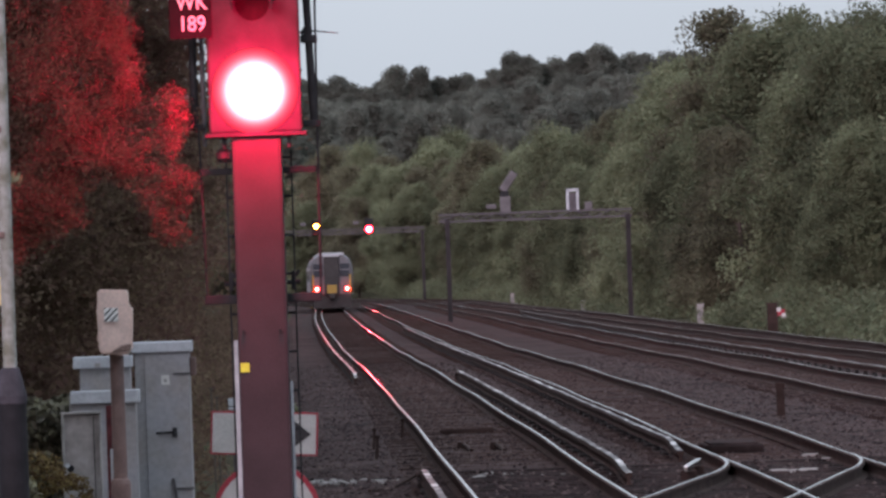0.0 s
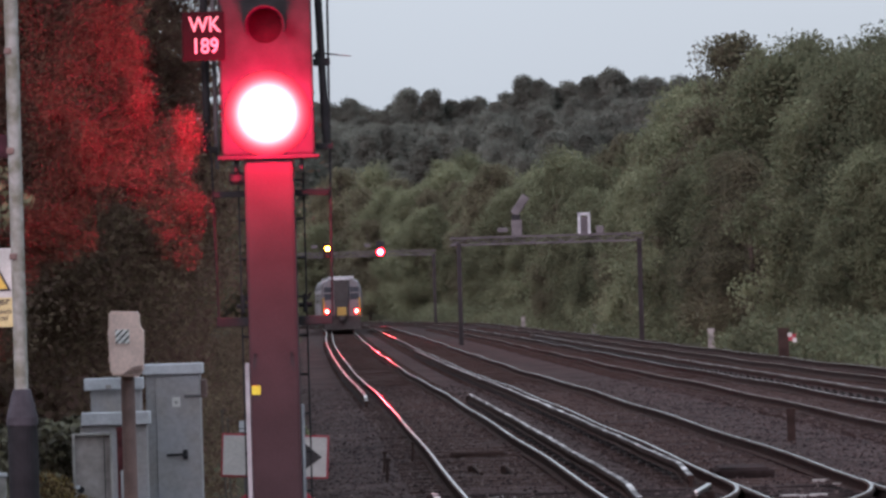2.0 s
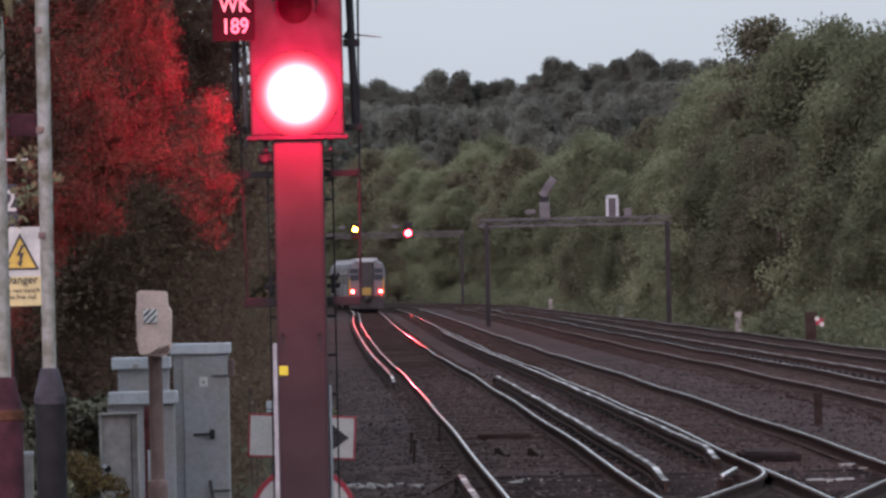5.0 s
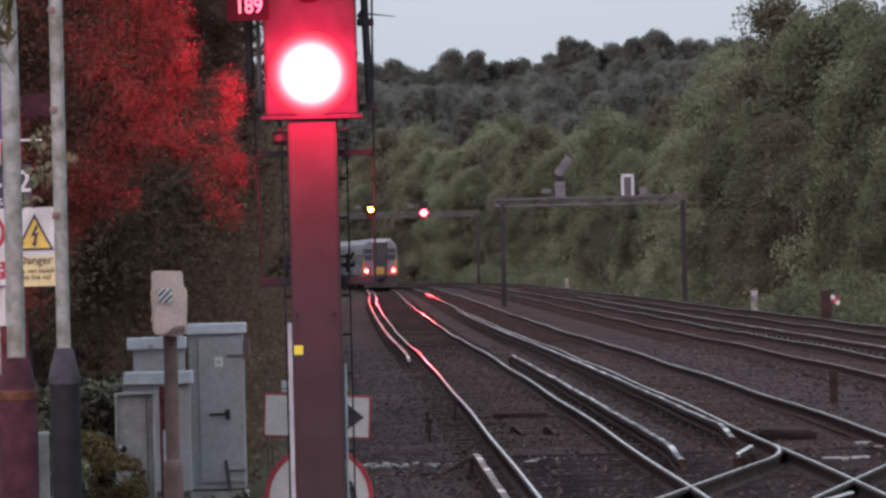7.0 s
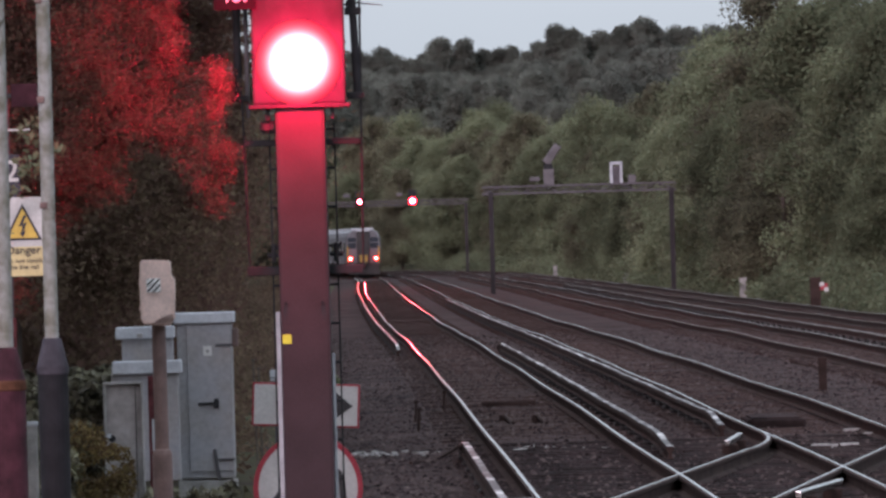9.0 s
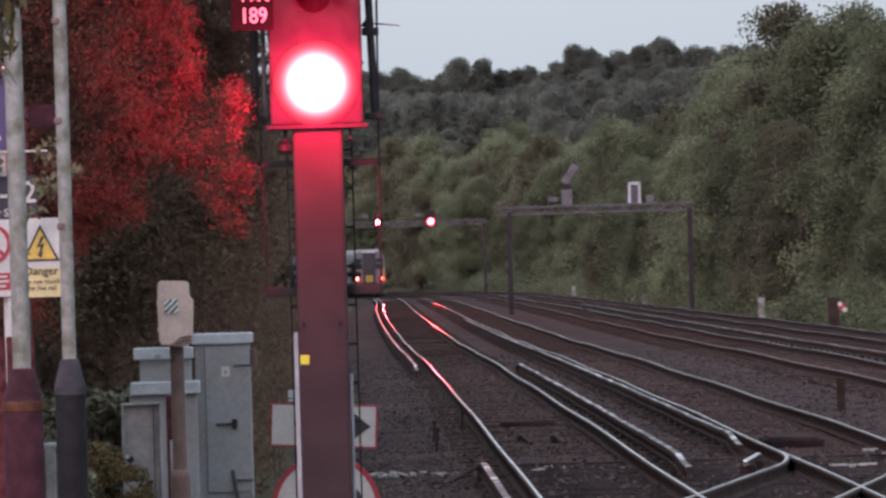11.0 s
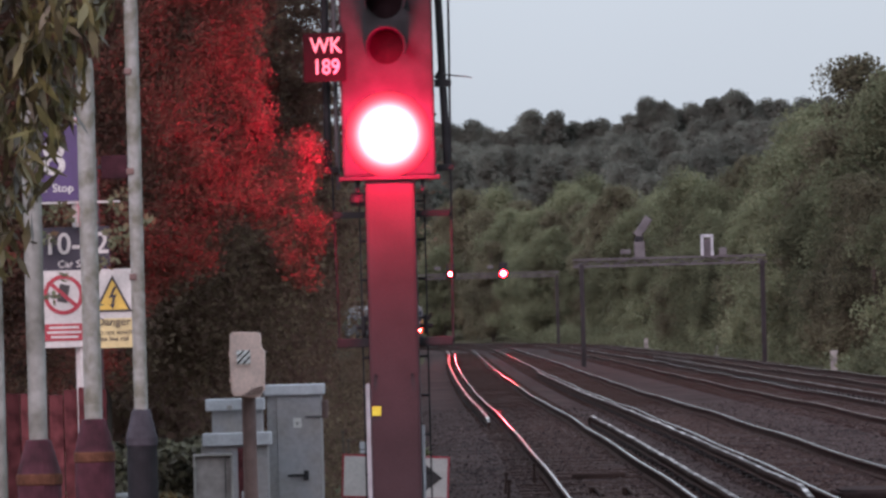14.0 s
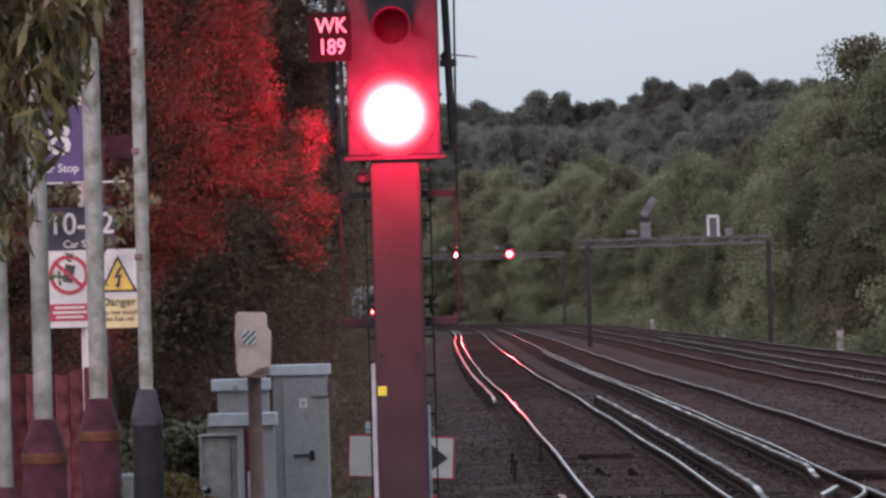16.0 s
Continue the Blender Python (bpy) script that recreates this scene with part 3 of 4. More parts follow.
def build_undergrowth():
    rng = random.Random(3)
    right = []
    y = 240.0
    while y < 800:
        for _ in range(5):
            x = line_x(y) + rng.uniform(14.6, 18.5)
            r = rng.uniform(0.5, 1.3) * (0.6 if x - line_x(y) < 15.5 else 1.2)
            right.append((x, y + rng.uniform(-3, 3), land(x, y) + r * 0.5, r))
        y += 4.5
    undergrowth("bramble_bank", right, 120000, 0.11, M["leaf"], "tangled brambles and bushes along the wood edge", 1)
    pale = [(line_x(410) + 16.6 + rng.uniform(-0.8, 0.8), 408 + rng.uniform(-3, 3), 0.8 + rng.uniform(0, 2.6), 0.7) for _ in range(14)]
    undergrowth("pale_bush", pale, 3000, 0.2, M["leafpale"], "pale green bush at the wood edge", 2)
    left = []
    y = 92.0
    while y < 760:
        for _ in range(3):
            x = line_x(y) - rng.uniform(3.9, 6.5)
            r = rng.uniform(0.3, 0.9) * min(1.0, 0.5 + y / 300)
            left.append((x, y + rng.uniform(-2, 2), land(x, y) + r * 0.5, r))
        y += 2.2 if y < 200 else 6
    undergrowth("lineside_bushes", left, 110000, 0.055, M["leafbrown"], "dark low bushes beside the line", 4)
    weeds = [(rng.uniform(-4.9, -3.55), rng.uniform(79, 92), rng.uniform(-0.2, 0.55), rng.uniform(0.15, 0.32)) for _ in range(60)]
    weeds += [(rng.uniform(-4.5, -3.35), rng.uniform(87.5, 91), rng.uniform(-0.1, 0.95), rng.uniform(0.14, 0.3)) for _ in range(60)]
    weeds += [(rng.uniform(-2.9, -2.0), rng.uniform(79, 84), -0.15, rng.uniform(0.1, 0.18)) for _ in range(14)]
    undergrowth("weeds", weeds, 42000, 0.06, M["grass"], "rank weeds and grass round the cabinets", 5)
    ivy = [(-3.05, 61.6, 2.74, 0.06), (-3.12, 61.6, 2.70, 0.05), (-2.98, 61.6, 2.78, 0.05), (-3.42, 61.6, 2.52, 0.06), (-3.30, 61.6, 2.66, 0.04), (-3.48, 61.7, 2.95, 0.10),
           (-3.1, 61.6, 2.45, 0.04), (-2.9, 61.7, 2.95, 0.12), (-2.88, 61.8, 3.2, 0.12), (-3.6, 61.8, 3.15, 0.15), (-3.35, 61.8, 3.12, 0.10), (-2.78, 62, 3.05, 0.1)]
    undergrowth("climbing_ivy", ivy, 420, 0.035, M["leaf"], "sparse ivy sprigs climbing over the signs", 7)
    shrub = [(-3.35 + 0.36 * rng.random(), rng.uniform(81.5, 83.5), -0.3 + 0.75 * rng.random() ** 1.3, rng.uniform(0.06, 0.14)) for _ in range(34)]
    shrub += [(-3.75 + 0.4 * rng.random(), rng.uniform(81.5, 83.5), -0.3 + 0.9 * rng.random(), rng.uniform(0.08, 0.16)) for _ in range(30)]
    undergrowth("autumn_shrub", shrub, 6500, 0.026, M["leafyellow"], "straggly yellowing shrub in front of the cabinets", 8)
    small = [(-1.75, 120, 0.35, 0.35), (-1.6, 122, 0.1, 0.3), (-1.95, 121, 0.1, 0.3)]
    undergrowth("small_shrub", small, 1500, 0.09, M["leafpale"], "small yellow-green shrub beside the track", 6)


# ---- the near signal ----
def build_signal():
    s = thing("colour_light_signal", -0.98, 65, -0.36, "tall railway colour-light signal showing a red light", "signal")
    g = 0.36
    part("post", box(0, 0, (3.36 + g - 0.0) / 2, 0.385, 0.34, 3.36 + g, 0.03), M["post"], s, "grey steel signal post")
    part("base_plate", box(0, 0, 0.03, 0.62, 0.6, 0.06, 0.01), M["steel"], s)
    top = box(0, 0.01, 3.375 + g, 0.78, 0.42, 0.03, 0.006)
    for x in (-0.25, 0.25):
        box(x, 0.03, 3.32 + g, 0.03, 0.3, 0.10, 0.004, top)
    part("flange", top, M["black"], s)
    part("backboard", box(0, -0.04, 4.42 + g, 0.715, 0.22, 2.06, 0.02), M["black"], s, "matt black signal backboard")
    for z, lit in ((3.71, True), (4.38, False), (4.73, False), (5.08, False)):
        # the lit lens is oversize, so that its emission takes in the glare
        r = 0.33 if lit else 0.13
        profile = [(r, 0.0), (r * 0.98, 0.003), (r * 0.7, 0.010), (r * 0.35, 0.016), (r * 0.05, 0.018)]
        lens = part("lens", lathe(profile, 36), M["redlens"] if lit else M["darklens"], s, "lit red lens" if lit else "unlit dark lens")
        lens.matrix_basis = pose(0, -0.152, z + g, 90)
        if lit:
            continue
        hood = bmesh.new()
        n, rr = 18, r + 0.02
        for i in range(n):
            a0, a1 = radians(-20 + 220 * i / n), radians(-20 + 220 * (i + 1) / n)
            q = []
            for r3 in (rr, rr + 0.008):
                for a in (a0, a1):
                    for y in (-0.15, -0.39):
                        q.append(hood.verts.new((r3 * math.cos(a), y, z + g + r3 * math.sin(a))))
            for f in ((0, 1, 3, 2), (4, 6, 7, 5), (1, 5, 7, 3)):
                hood.faces.new([q[k] for k in f])
        bmesh.ops.remove_doubles(hood, verts=hood.verts, dist=0.0005)
        part("hood", hood, M["black"], s)
    # number plate
    pl = part("number_plate", box(-0.475, -0.17, 4.315 + g, 0.325, 0.012, 0.375, 0.004), M["plateblack"], s, "black number plate with white characters")
    lettering("wording", "WK\n189", 0.165, -0.462, -0.178, 4.35 + g, M["white"], pl, 0.86, 1.0)
    part("plate_bracket", box(-0.40, -0.15, 4.31 + g, 0.10, 0.03, 0.03), M["steel"], s)
    # side frames beside the head
    part("side_tube", tube((-0.475, 0.24, 3.43 + g), (-0.475, 0.24, 5.4 + g), 0.03), M["black"], s)
    part("side_tube", tube((0.445, 0.1, 3.45 + g), (0.385, 0.1, 5.4 + g), 0.030), M["black"], s)
    part("thin_rod", tube((-0.405, 0.25, 3.3 + g), (-0.405, 0.25, 5.4 + g), 0.018), M["steel"], s)
    b = box(0.425, 0.1, 4.10 + g, 0.13, 0.06, 0.06, 0.01)
    tube((0.385, 0.1, 4.13 + g), (0.425, 0.1, 4.21 + g), 0.035, 0.02, 8, b)
    part("clamp", b, M["black"], s)
    part("spike_rod", tube((0.44, 0.1, 4.165 + g), (0.655, 0.1, 4.138 + g), 0.007, 0.003, 6), M["black"], s)
    for x, y in ((-0.46, 0.22), (0.43, 0.08)):
        part("tube_foot", box(x, y, 3.45 + g, 0.13, 0.08, 0.05, 0.01), M["black"], s)
    # arms and guy wires
    for z in (3.10, 2.115):
        for x in (-0.31, 0.325):
            part("arm", box(x, 0.1, z + g, 0.26, 0.06, 0.05 if z > 3 else 0.07, 0.008), M["black"], s)
    part("wire", tube((-0.445, 0.1, 3.45 + g), (-0.42, 0.1, 2.1 + g), 0.008, None, 6), M["black"], s)
    part("wire", tube((0.49, 0.1, 5.4 + g), (0.455, 0.1, 2.1 + g), 0.009, None, 6), M["black"], s)
    for x in (-0.26, -0.205):
        part("bracket_knob", lathe([(0.03, 0), (0.055, 0.03), (0.055, 0.07), (0.03, 0.1)], 10), M["black"], s).location = (x, -0.05, 3.17 + g)
    # ladder behind
    for x in (-0.245, 0.257):
        part("ladder_stile", box(x, 0.27, 1.65 + g, 0.013, 0.05, 3.2, 0.003), M["black"], s)
    for i in range(11):
        for x in (-0.235, 0.245):
            part("step_bolt", box(x, 0.25, 0.2 + 0.3 * i + g, 0.035, 0.05, 0.018, 0.004), M["black"], s)
        part("ladder_rung", tube((-0.245, 0.27, 0.2 + 0.3 * i + g), (0.257, 0.27, 0.2 + 0.3 * i + g), 0.010, None, 6), M["black"], s)
    for x in (-0.235, 0.245):
        clamp = box(x, 0.22, 2.25 + g, 0.035, 0.1, 0.15, 0.012)
        tube((x - 0.05, 0.2, 2.235 + g), (x + 0.055, 0.2, 2.235 + g), 0.018, None, 8, clamp)
        tube((x + 0.02, 0.2, 2.28 + g), (x + 0.045, 0.2, 2.33 + g), 0.014, 0.01, 6, clamp)
        part("ladder_clamp", clamp, M["black"], s)
        part("cable_duct", box(0.205 if x > 0 else -0.212, 0.05, (0.62 if x > 0 else 0.8) + g, 0.022 if x > 0 else 0.034, 0.06, 1.7 if x > 0 else 2.0, 0.006), M["lid"], s, "pale grey cable duct")
    part("label", box(-0.145, -0.172, 1.59 + g, 0.068, 0.006, 0.072, 0.002), M["yellow"], s, "small yellow label")
    for x in (-0.145, 0.135):
        part("bolt", lathe([(0.014, 0), (0.014, 0.02)], 8), M["black"], s).matrix_basis = pose(x, -0.168, 1.865 + g, 90)


def build_speed_signs():
    s = thing("speed_board", -1.09, 71, -0.36, "white arrow board above a round red-rimmed speed sign", "sign")
    part("post", tube((0, 0.06, 0), (0, 0.06, 1.5), 0.04), M["steel"], s)
    b = part("arrow_board", box(0, 0, 0, 0.90, 0.02, 0.365, 0.004), M["signred"], s, "red-edged white board with a black arrow")
    b.matrix_basis = pose(0.0, 0, 1.325, 0, 3.0, 0)
    part("face", box(0, -0.013, 0, 0.868, 0.008, 0.333), M["white"], b)
    part("arrow", plate([(0.05, 0.03), (0.225, 0.03), (0.175, 0.105), (0.255, 0.108), (0.395, 0.0), (0.255, -0.108), (0.175, -0.105), (0.225, -0.03), (0.05, -0.03)], -0.021, -0.016), M["signblack"], b)
    c = part("speed_disc", disc(0.455, -0.01, 0.01, 0.63), M["white"], s, "round white sign with a red rim")
    part("rim", ring(0.418, 0.46, -0.016, 0.012, 0.63), M["signred"], c)
    part("stroke", plate([(-0.30, 0.50), (-0.30, 0.545), (-0.17, 0.72), (-0.10, 0.72), (-0.22, 0.56), (-0.05, 0.56), (-0.05, 0.50)], -0.018, -0.012), M["signblack"], c)
    part("stroke", plate([(0.24, 0.80), (0.285, 0.76), (0.315, 0.66), (0.32, 0.52), (0.30, 0.42), (0.25, 0.40), (0.265, 0.52), (0.26, 0.66), (0.225, 0.74)], -0.018, -0.012), M["signblack"], c)


def build_stakes():
    for x, y, h in ((-1.58, 75.0, 1.66), (-1.54, 75.3, 1.58)):
        q = thing("marker_stake", x, y, -0.36, "thin dark stake among the weeds", "stake")
        part("stake", tube((0, 0, 0), (-0.03, 0, h), 0.010, 0.008, 6), M["bark"], q)
        part("cap", box(-0.03, 0, h, 0.03, 0.03, 0.02, 0.004), M["bark"], q)
    q = thing("junction_box", -1.42, 75, -0.36, "small pale junction box on a thin post", "junction box")
    part("post", tube((0, 0.03, 0), (0, 0.03, 1.5), 0.012, None, 8), M["steel"], q)
    part("body", box(0, 0, 1.52, 0.085, 0.06, 0.10, 0.01), M["lid"], q)
    part("seam", box(0, -0.031, 1.50, 0.08, 0.004, 0.008), M["black"], q)


def build_telephone():
    s = thing("lineside_telephone", -2.47, 76, -0.36, "cream lineside telephone box on a brown pole", "telephone box")
    g = 0.36
    part("pole", tube((0, 0, 0), (0, 0, 1.66 + g), 0.066, 0.062, 16), M["brownpole"], s)
    part("pole_foot", lathe([(0.09, 0), (0.09, 0.82), (0.08, 0.86), (0.064, 0.87)], 18), M["brownpole"], s)
    shell = plate([(x, z + g) for x, z in ((-0.150, 1.68), (-0.125, 1.635), (0.10, 1.615), (0.150, 1.69), (0.160, 2.03), (0.128, 2.07), (0.122, 2.185),
                                            (0.10, 2.205), (-0.125, 2.215), (-0.150, 2.19), (-0.158, 2.0))], -0.19, 0.07)
    bmesh.ops.bevel(shell, geom=[e for e in shell.edges if abs(e.verts[0].co.y - e.verts[1].co.y) < 1e-5], offset=0.014, segments=2, affect="EDGES")
    part("body", shell, M["cream"], s)
    part("door_seam", box(0.152, -0.08, 1.86 + g, 0.006, 0.02, 0.32), M["brownpole"], s)
    for i in range(4):
        part("vent", box(0.05 + i * 0.012, -0.203, 1.655 + 0.018 * i + g, 0.20 - 0.03 * i, 0.012, 0.006, 0, None, pose(0, 0, 0, 0, -8, 0)), M["brownpole"], s)
    lab = part("striped_label", box(-0.03, -0.203, 1.985 + g, 0.125, 0.006, 0.125), M["labelwhite"], s, "white label with black diagonal stripes")
    for k in range(-2, 3):
        # a slanting band cut off at the label's edges
        lo, hi = 0.056 * k - 0.011, 0.056 * k + 0.011
        zs = [-0.06 + 0.12 * i / 12 for i in range(13)]
        edge = [(max(-0.06, min(0.06, z + lo)), max(-0.06, min(0.06, z + hi)), z) for z in zs]
        edge = [(a, b, z) for a, b, z in edge if b - a > 0.004]
        if len(edge) > 1:
            part("stripe", plate([(a - 0.03, z + 1.985 + g) for a, b, z in edge] + [(b - 0.03, z + 1.985 + g) for a, b, z in reversed(edge)], -0.211, -0.207),
                 M["signblack"], lab)
    for z in (1.78, 2.02):
        part("hinge", box(-0.15, -0.1, z + g, 0.03, 0.05, 0.05, 0.006), M["cream"], s)


def build_cabinets():
    s = thing("equipment_cabinet", -2.362, 87.2, -0.36, "tall pale grey steel trackside cabinet with one door", "cabinet", "trackside cabinets")
    g = 0.36
    part("plinth", box(0, 0, 0.14, 0.60, 0.55, 0.28, 0.01), M["concrete"], s)
    part("body", box(0, 0, 0.78 + g, 0.56, 0.55, 1.68, 0.012), M["cabinet"], s)
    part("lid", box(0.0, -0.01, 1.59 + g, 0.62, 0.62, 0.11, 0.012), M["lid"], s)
    d = part("door", box(0.045, -0.285, 0.76 + g, 0.45, 0.022, 1.50, 0.006), M["cabinet"], s)
    part("handle", box(0.02, -0.315, 0.71 + g, 0.20, 0.02, 0.022, 0.006), M["black"], d)
    part("lock", box(0.11, -0.315, 0.71 + g, 0.05, 0.04, 0.10, 0.01), M["black"], d)
    part("notice", box(0.03, -0.299, 1.25 + g, 0.085, 0.005, 0.10), M["white"], d)
    part("notice_print", box(0.03, -0.303, 1.245 + g, 0.03, 0.004, 0.035), M["cabinet"], d)
    for z in (1.31, 0.13):
        part("hinge", box(0.20, -0.302, z + g, 0.17, 0.02, 0.022, 0.004), M["steel"], d)
    part("prop", box(0.10, -0.31, 0.08 + g, 0.035, 0.03, 0.32, 0.006, None, pose(0, 0, 0, 0, -8, 0)), M["steel"], s)
    part("side_box", box(0.31, -0.05, 1.38 + g, 0.07, 0.2, 0.19, 0.02), M["brownpole"], s, "rusty brown box")
    s2 = thing("equipment_cabinet", -2.95, 86.3, -0.36, "pale grey two-tier steel trackside cabinet", "cabinet", "trackside cabinets")
    part("body", box(0.02, 0.2, 0.70 + g, 0.52, 0.36, 1.46, 0.012), M["cabinet"], s2)
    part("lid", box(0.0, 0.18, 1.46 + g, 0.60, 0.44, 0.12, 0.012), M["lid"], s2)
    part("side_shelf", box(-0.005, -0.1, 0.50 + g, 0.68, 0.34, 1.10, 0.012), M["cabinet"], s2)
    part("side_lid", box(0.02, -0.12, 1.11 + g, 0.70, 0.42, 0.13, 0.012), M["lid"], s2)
    part("lid_latch", box(-0.05, -0.05, 1.43 + g, 0.06, 0.03, 0.05, 0.006), M["concrete"], s2)
    c = thing("weathered_panel", -3.10, 84, -0.36, "weathered grey cabinet side panel with pale worn rims", "panel")
    part("face", box(0, 0, 0.67, 0.36, 0.10, 1.33, 0.01), M["panel"], c)
    for x in (-0.185, 0.185):
        part("rim", box(x, -0.03, 0.67, 0.022, 0.14, 1.34, 0.006), M["concrete"], c)
    part("top_rim", box(0, -0.03, 1.348, 0.40, 0.15, 0.022, 0.006), M["concrete"], c)
    part("cable_hole", disc(0.035, -0.056, -0.04, 0.80, -0.12, 14), M["black"], c)
    part("cable_gland", disc(0.022, -0.075, -0.05, 0.83, -0.15, 12), M["lid"], c)
    part("seam", box(0.12, -0.052, 0.67, 0.008, 0.008, 1.28), M["black"], c)
    w = thing("leaning_board", -2.80, 84.3, -0.36, "dark brown timber board leaning on the cabinet", "timber")
    part("board", box(0, 0, 0.70, 0.13, 0.04, 1.42, 0.008), M["fence"], w)
    part("batten", box(0.0, -0.03, 1.25, 0.11, 0.02, 0.08, 0.004), M["fence"], w)
    mk = thing("pale_stone_post", -3.44, 72, -0.36, "short pale weathered stone post", "post")
    part("shaft", box(0, 0, 0.60, 0.085, 0.08, 1.2, 0.012), M["concrete"], mk)
    part("cap", box(0, 0, 1.21, 0.10, 0.095, 0.04, 0.01), M["lid"], mk)
    p = thing("pale_marker", -2.745, 83, -0.36, "small pale grey plastic pipe end", "pipe")
    part("pipe", tube((0, 0, 0), (0, 0, 1.0), 0.045), M["lid"], p)


# ---- platform end ----
def build_platform():
    bm = bmesh.new()
    prof = [(-120, 0.9), (46, 0.9), (52, -0.2)]
    for (ya, za), (yb, zb) in zip(prof, prof[1:]):
        n = 20
        for i in range(n):
            a, b = ya + (yb - ya) * i / n, ya + (yb - ya) * (i + 1) / n
            ha, hb = za + (zb - za) * i / n, za + (zb - za) * (i + 1) / n
            q = [bm.verts.new(p) for p in ((-8, a, ha), (line_x(a) - 1.5, a, ha), (line_x(b) - 1.5, b, hb), (-8, b, hb),
                                           (-8, a, -0.5), (line_x(a) - 1.5, a, -0.5), (line_x(b) - 1.5, b, -0.5), (-8, b, -0.5))]
            for f in ((0, 1, 2, 3), (1, 5, 6, 2), (4, 0, 3, 7)):
                bm.faces.new([q[k] for k in f])
    ob = part("platform", bm, M["platform"], None)
    tagged(ob, "asphalt station platform with a ramped end", "platform", kind="structure")


def build_poles():
    for x, y, r, zt, zc, zb, rb, base in ((-1.985, 44, 0.036, 5.2, 1.86, 1.72, 0.082, M["poleblack"]), (-2.08, 41, 0.044, 3.6, 1.85, 1.69, 0.10, M["maroon"]),
                                     (-2.12, 37, 0.041, 3.5, 1.81, 1.66, 0.10, M["maroon"]), (-2.045, 33, 0.03, 3.2, 1.60, 1.45, 0.08, M["maroon"])):
        dark = base is M["poleblack"]
        p = thing("platform_pole", x, y, 0.9, "flaking white steel pole with a black flared base" if dark else "flaking white steel pole with a maroon flared base",
                  "pole", "platform poles")
        stained = y < 40
        part("shaft", lathe([(r, zc - 1.0), (r, zc + 0.6), (r * 0.97, zt - 0.95), (r * 0.8, zt - 0.9)], 20), M["polestained"] if stained else M["polewhite"], p)
        part("base", lathe([(rb * 0.97, 0), (rb * 0.97, zb - 0.9)], 24), base, p)
        part("cone", lathe([(rb * 0.99, zb - 0.9), (rb * 0.96, zb - 0.892), (r * 1.35, zc - 0.905), (r * 1.15, zc - 0.9)], 24), M["slate"] if dark else base, p)
        part("collar", lathe([(rb * 0.985, zb - 0.95), (rb * 1.02, zb - 0.945), (rb * 1.02, zb - 0.908), (rb * 0.99, zb - 0.90)], 24), M["slate"] if dark else M["rust"], p)
        if dark:
            for z in (2.55, 3.1, 3.62):
                part("clip", box(-0.022, -0.03, z - 0.9, 0.04, 0.03, 0.035, 0.008), M["brownpole"], p)


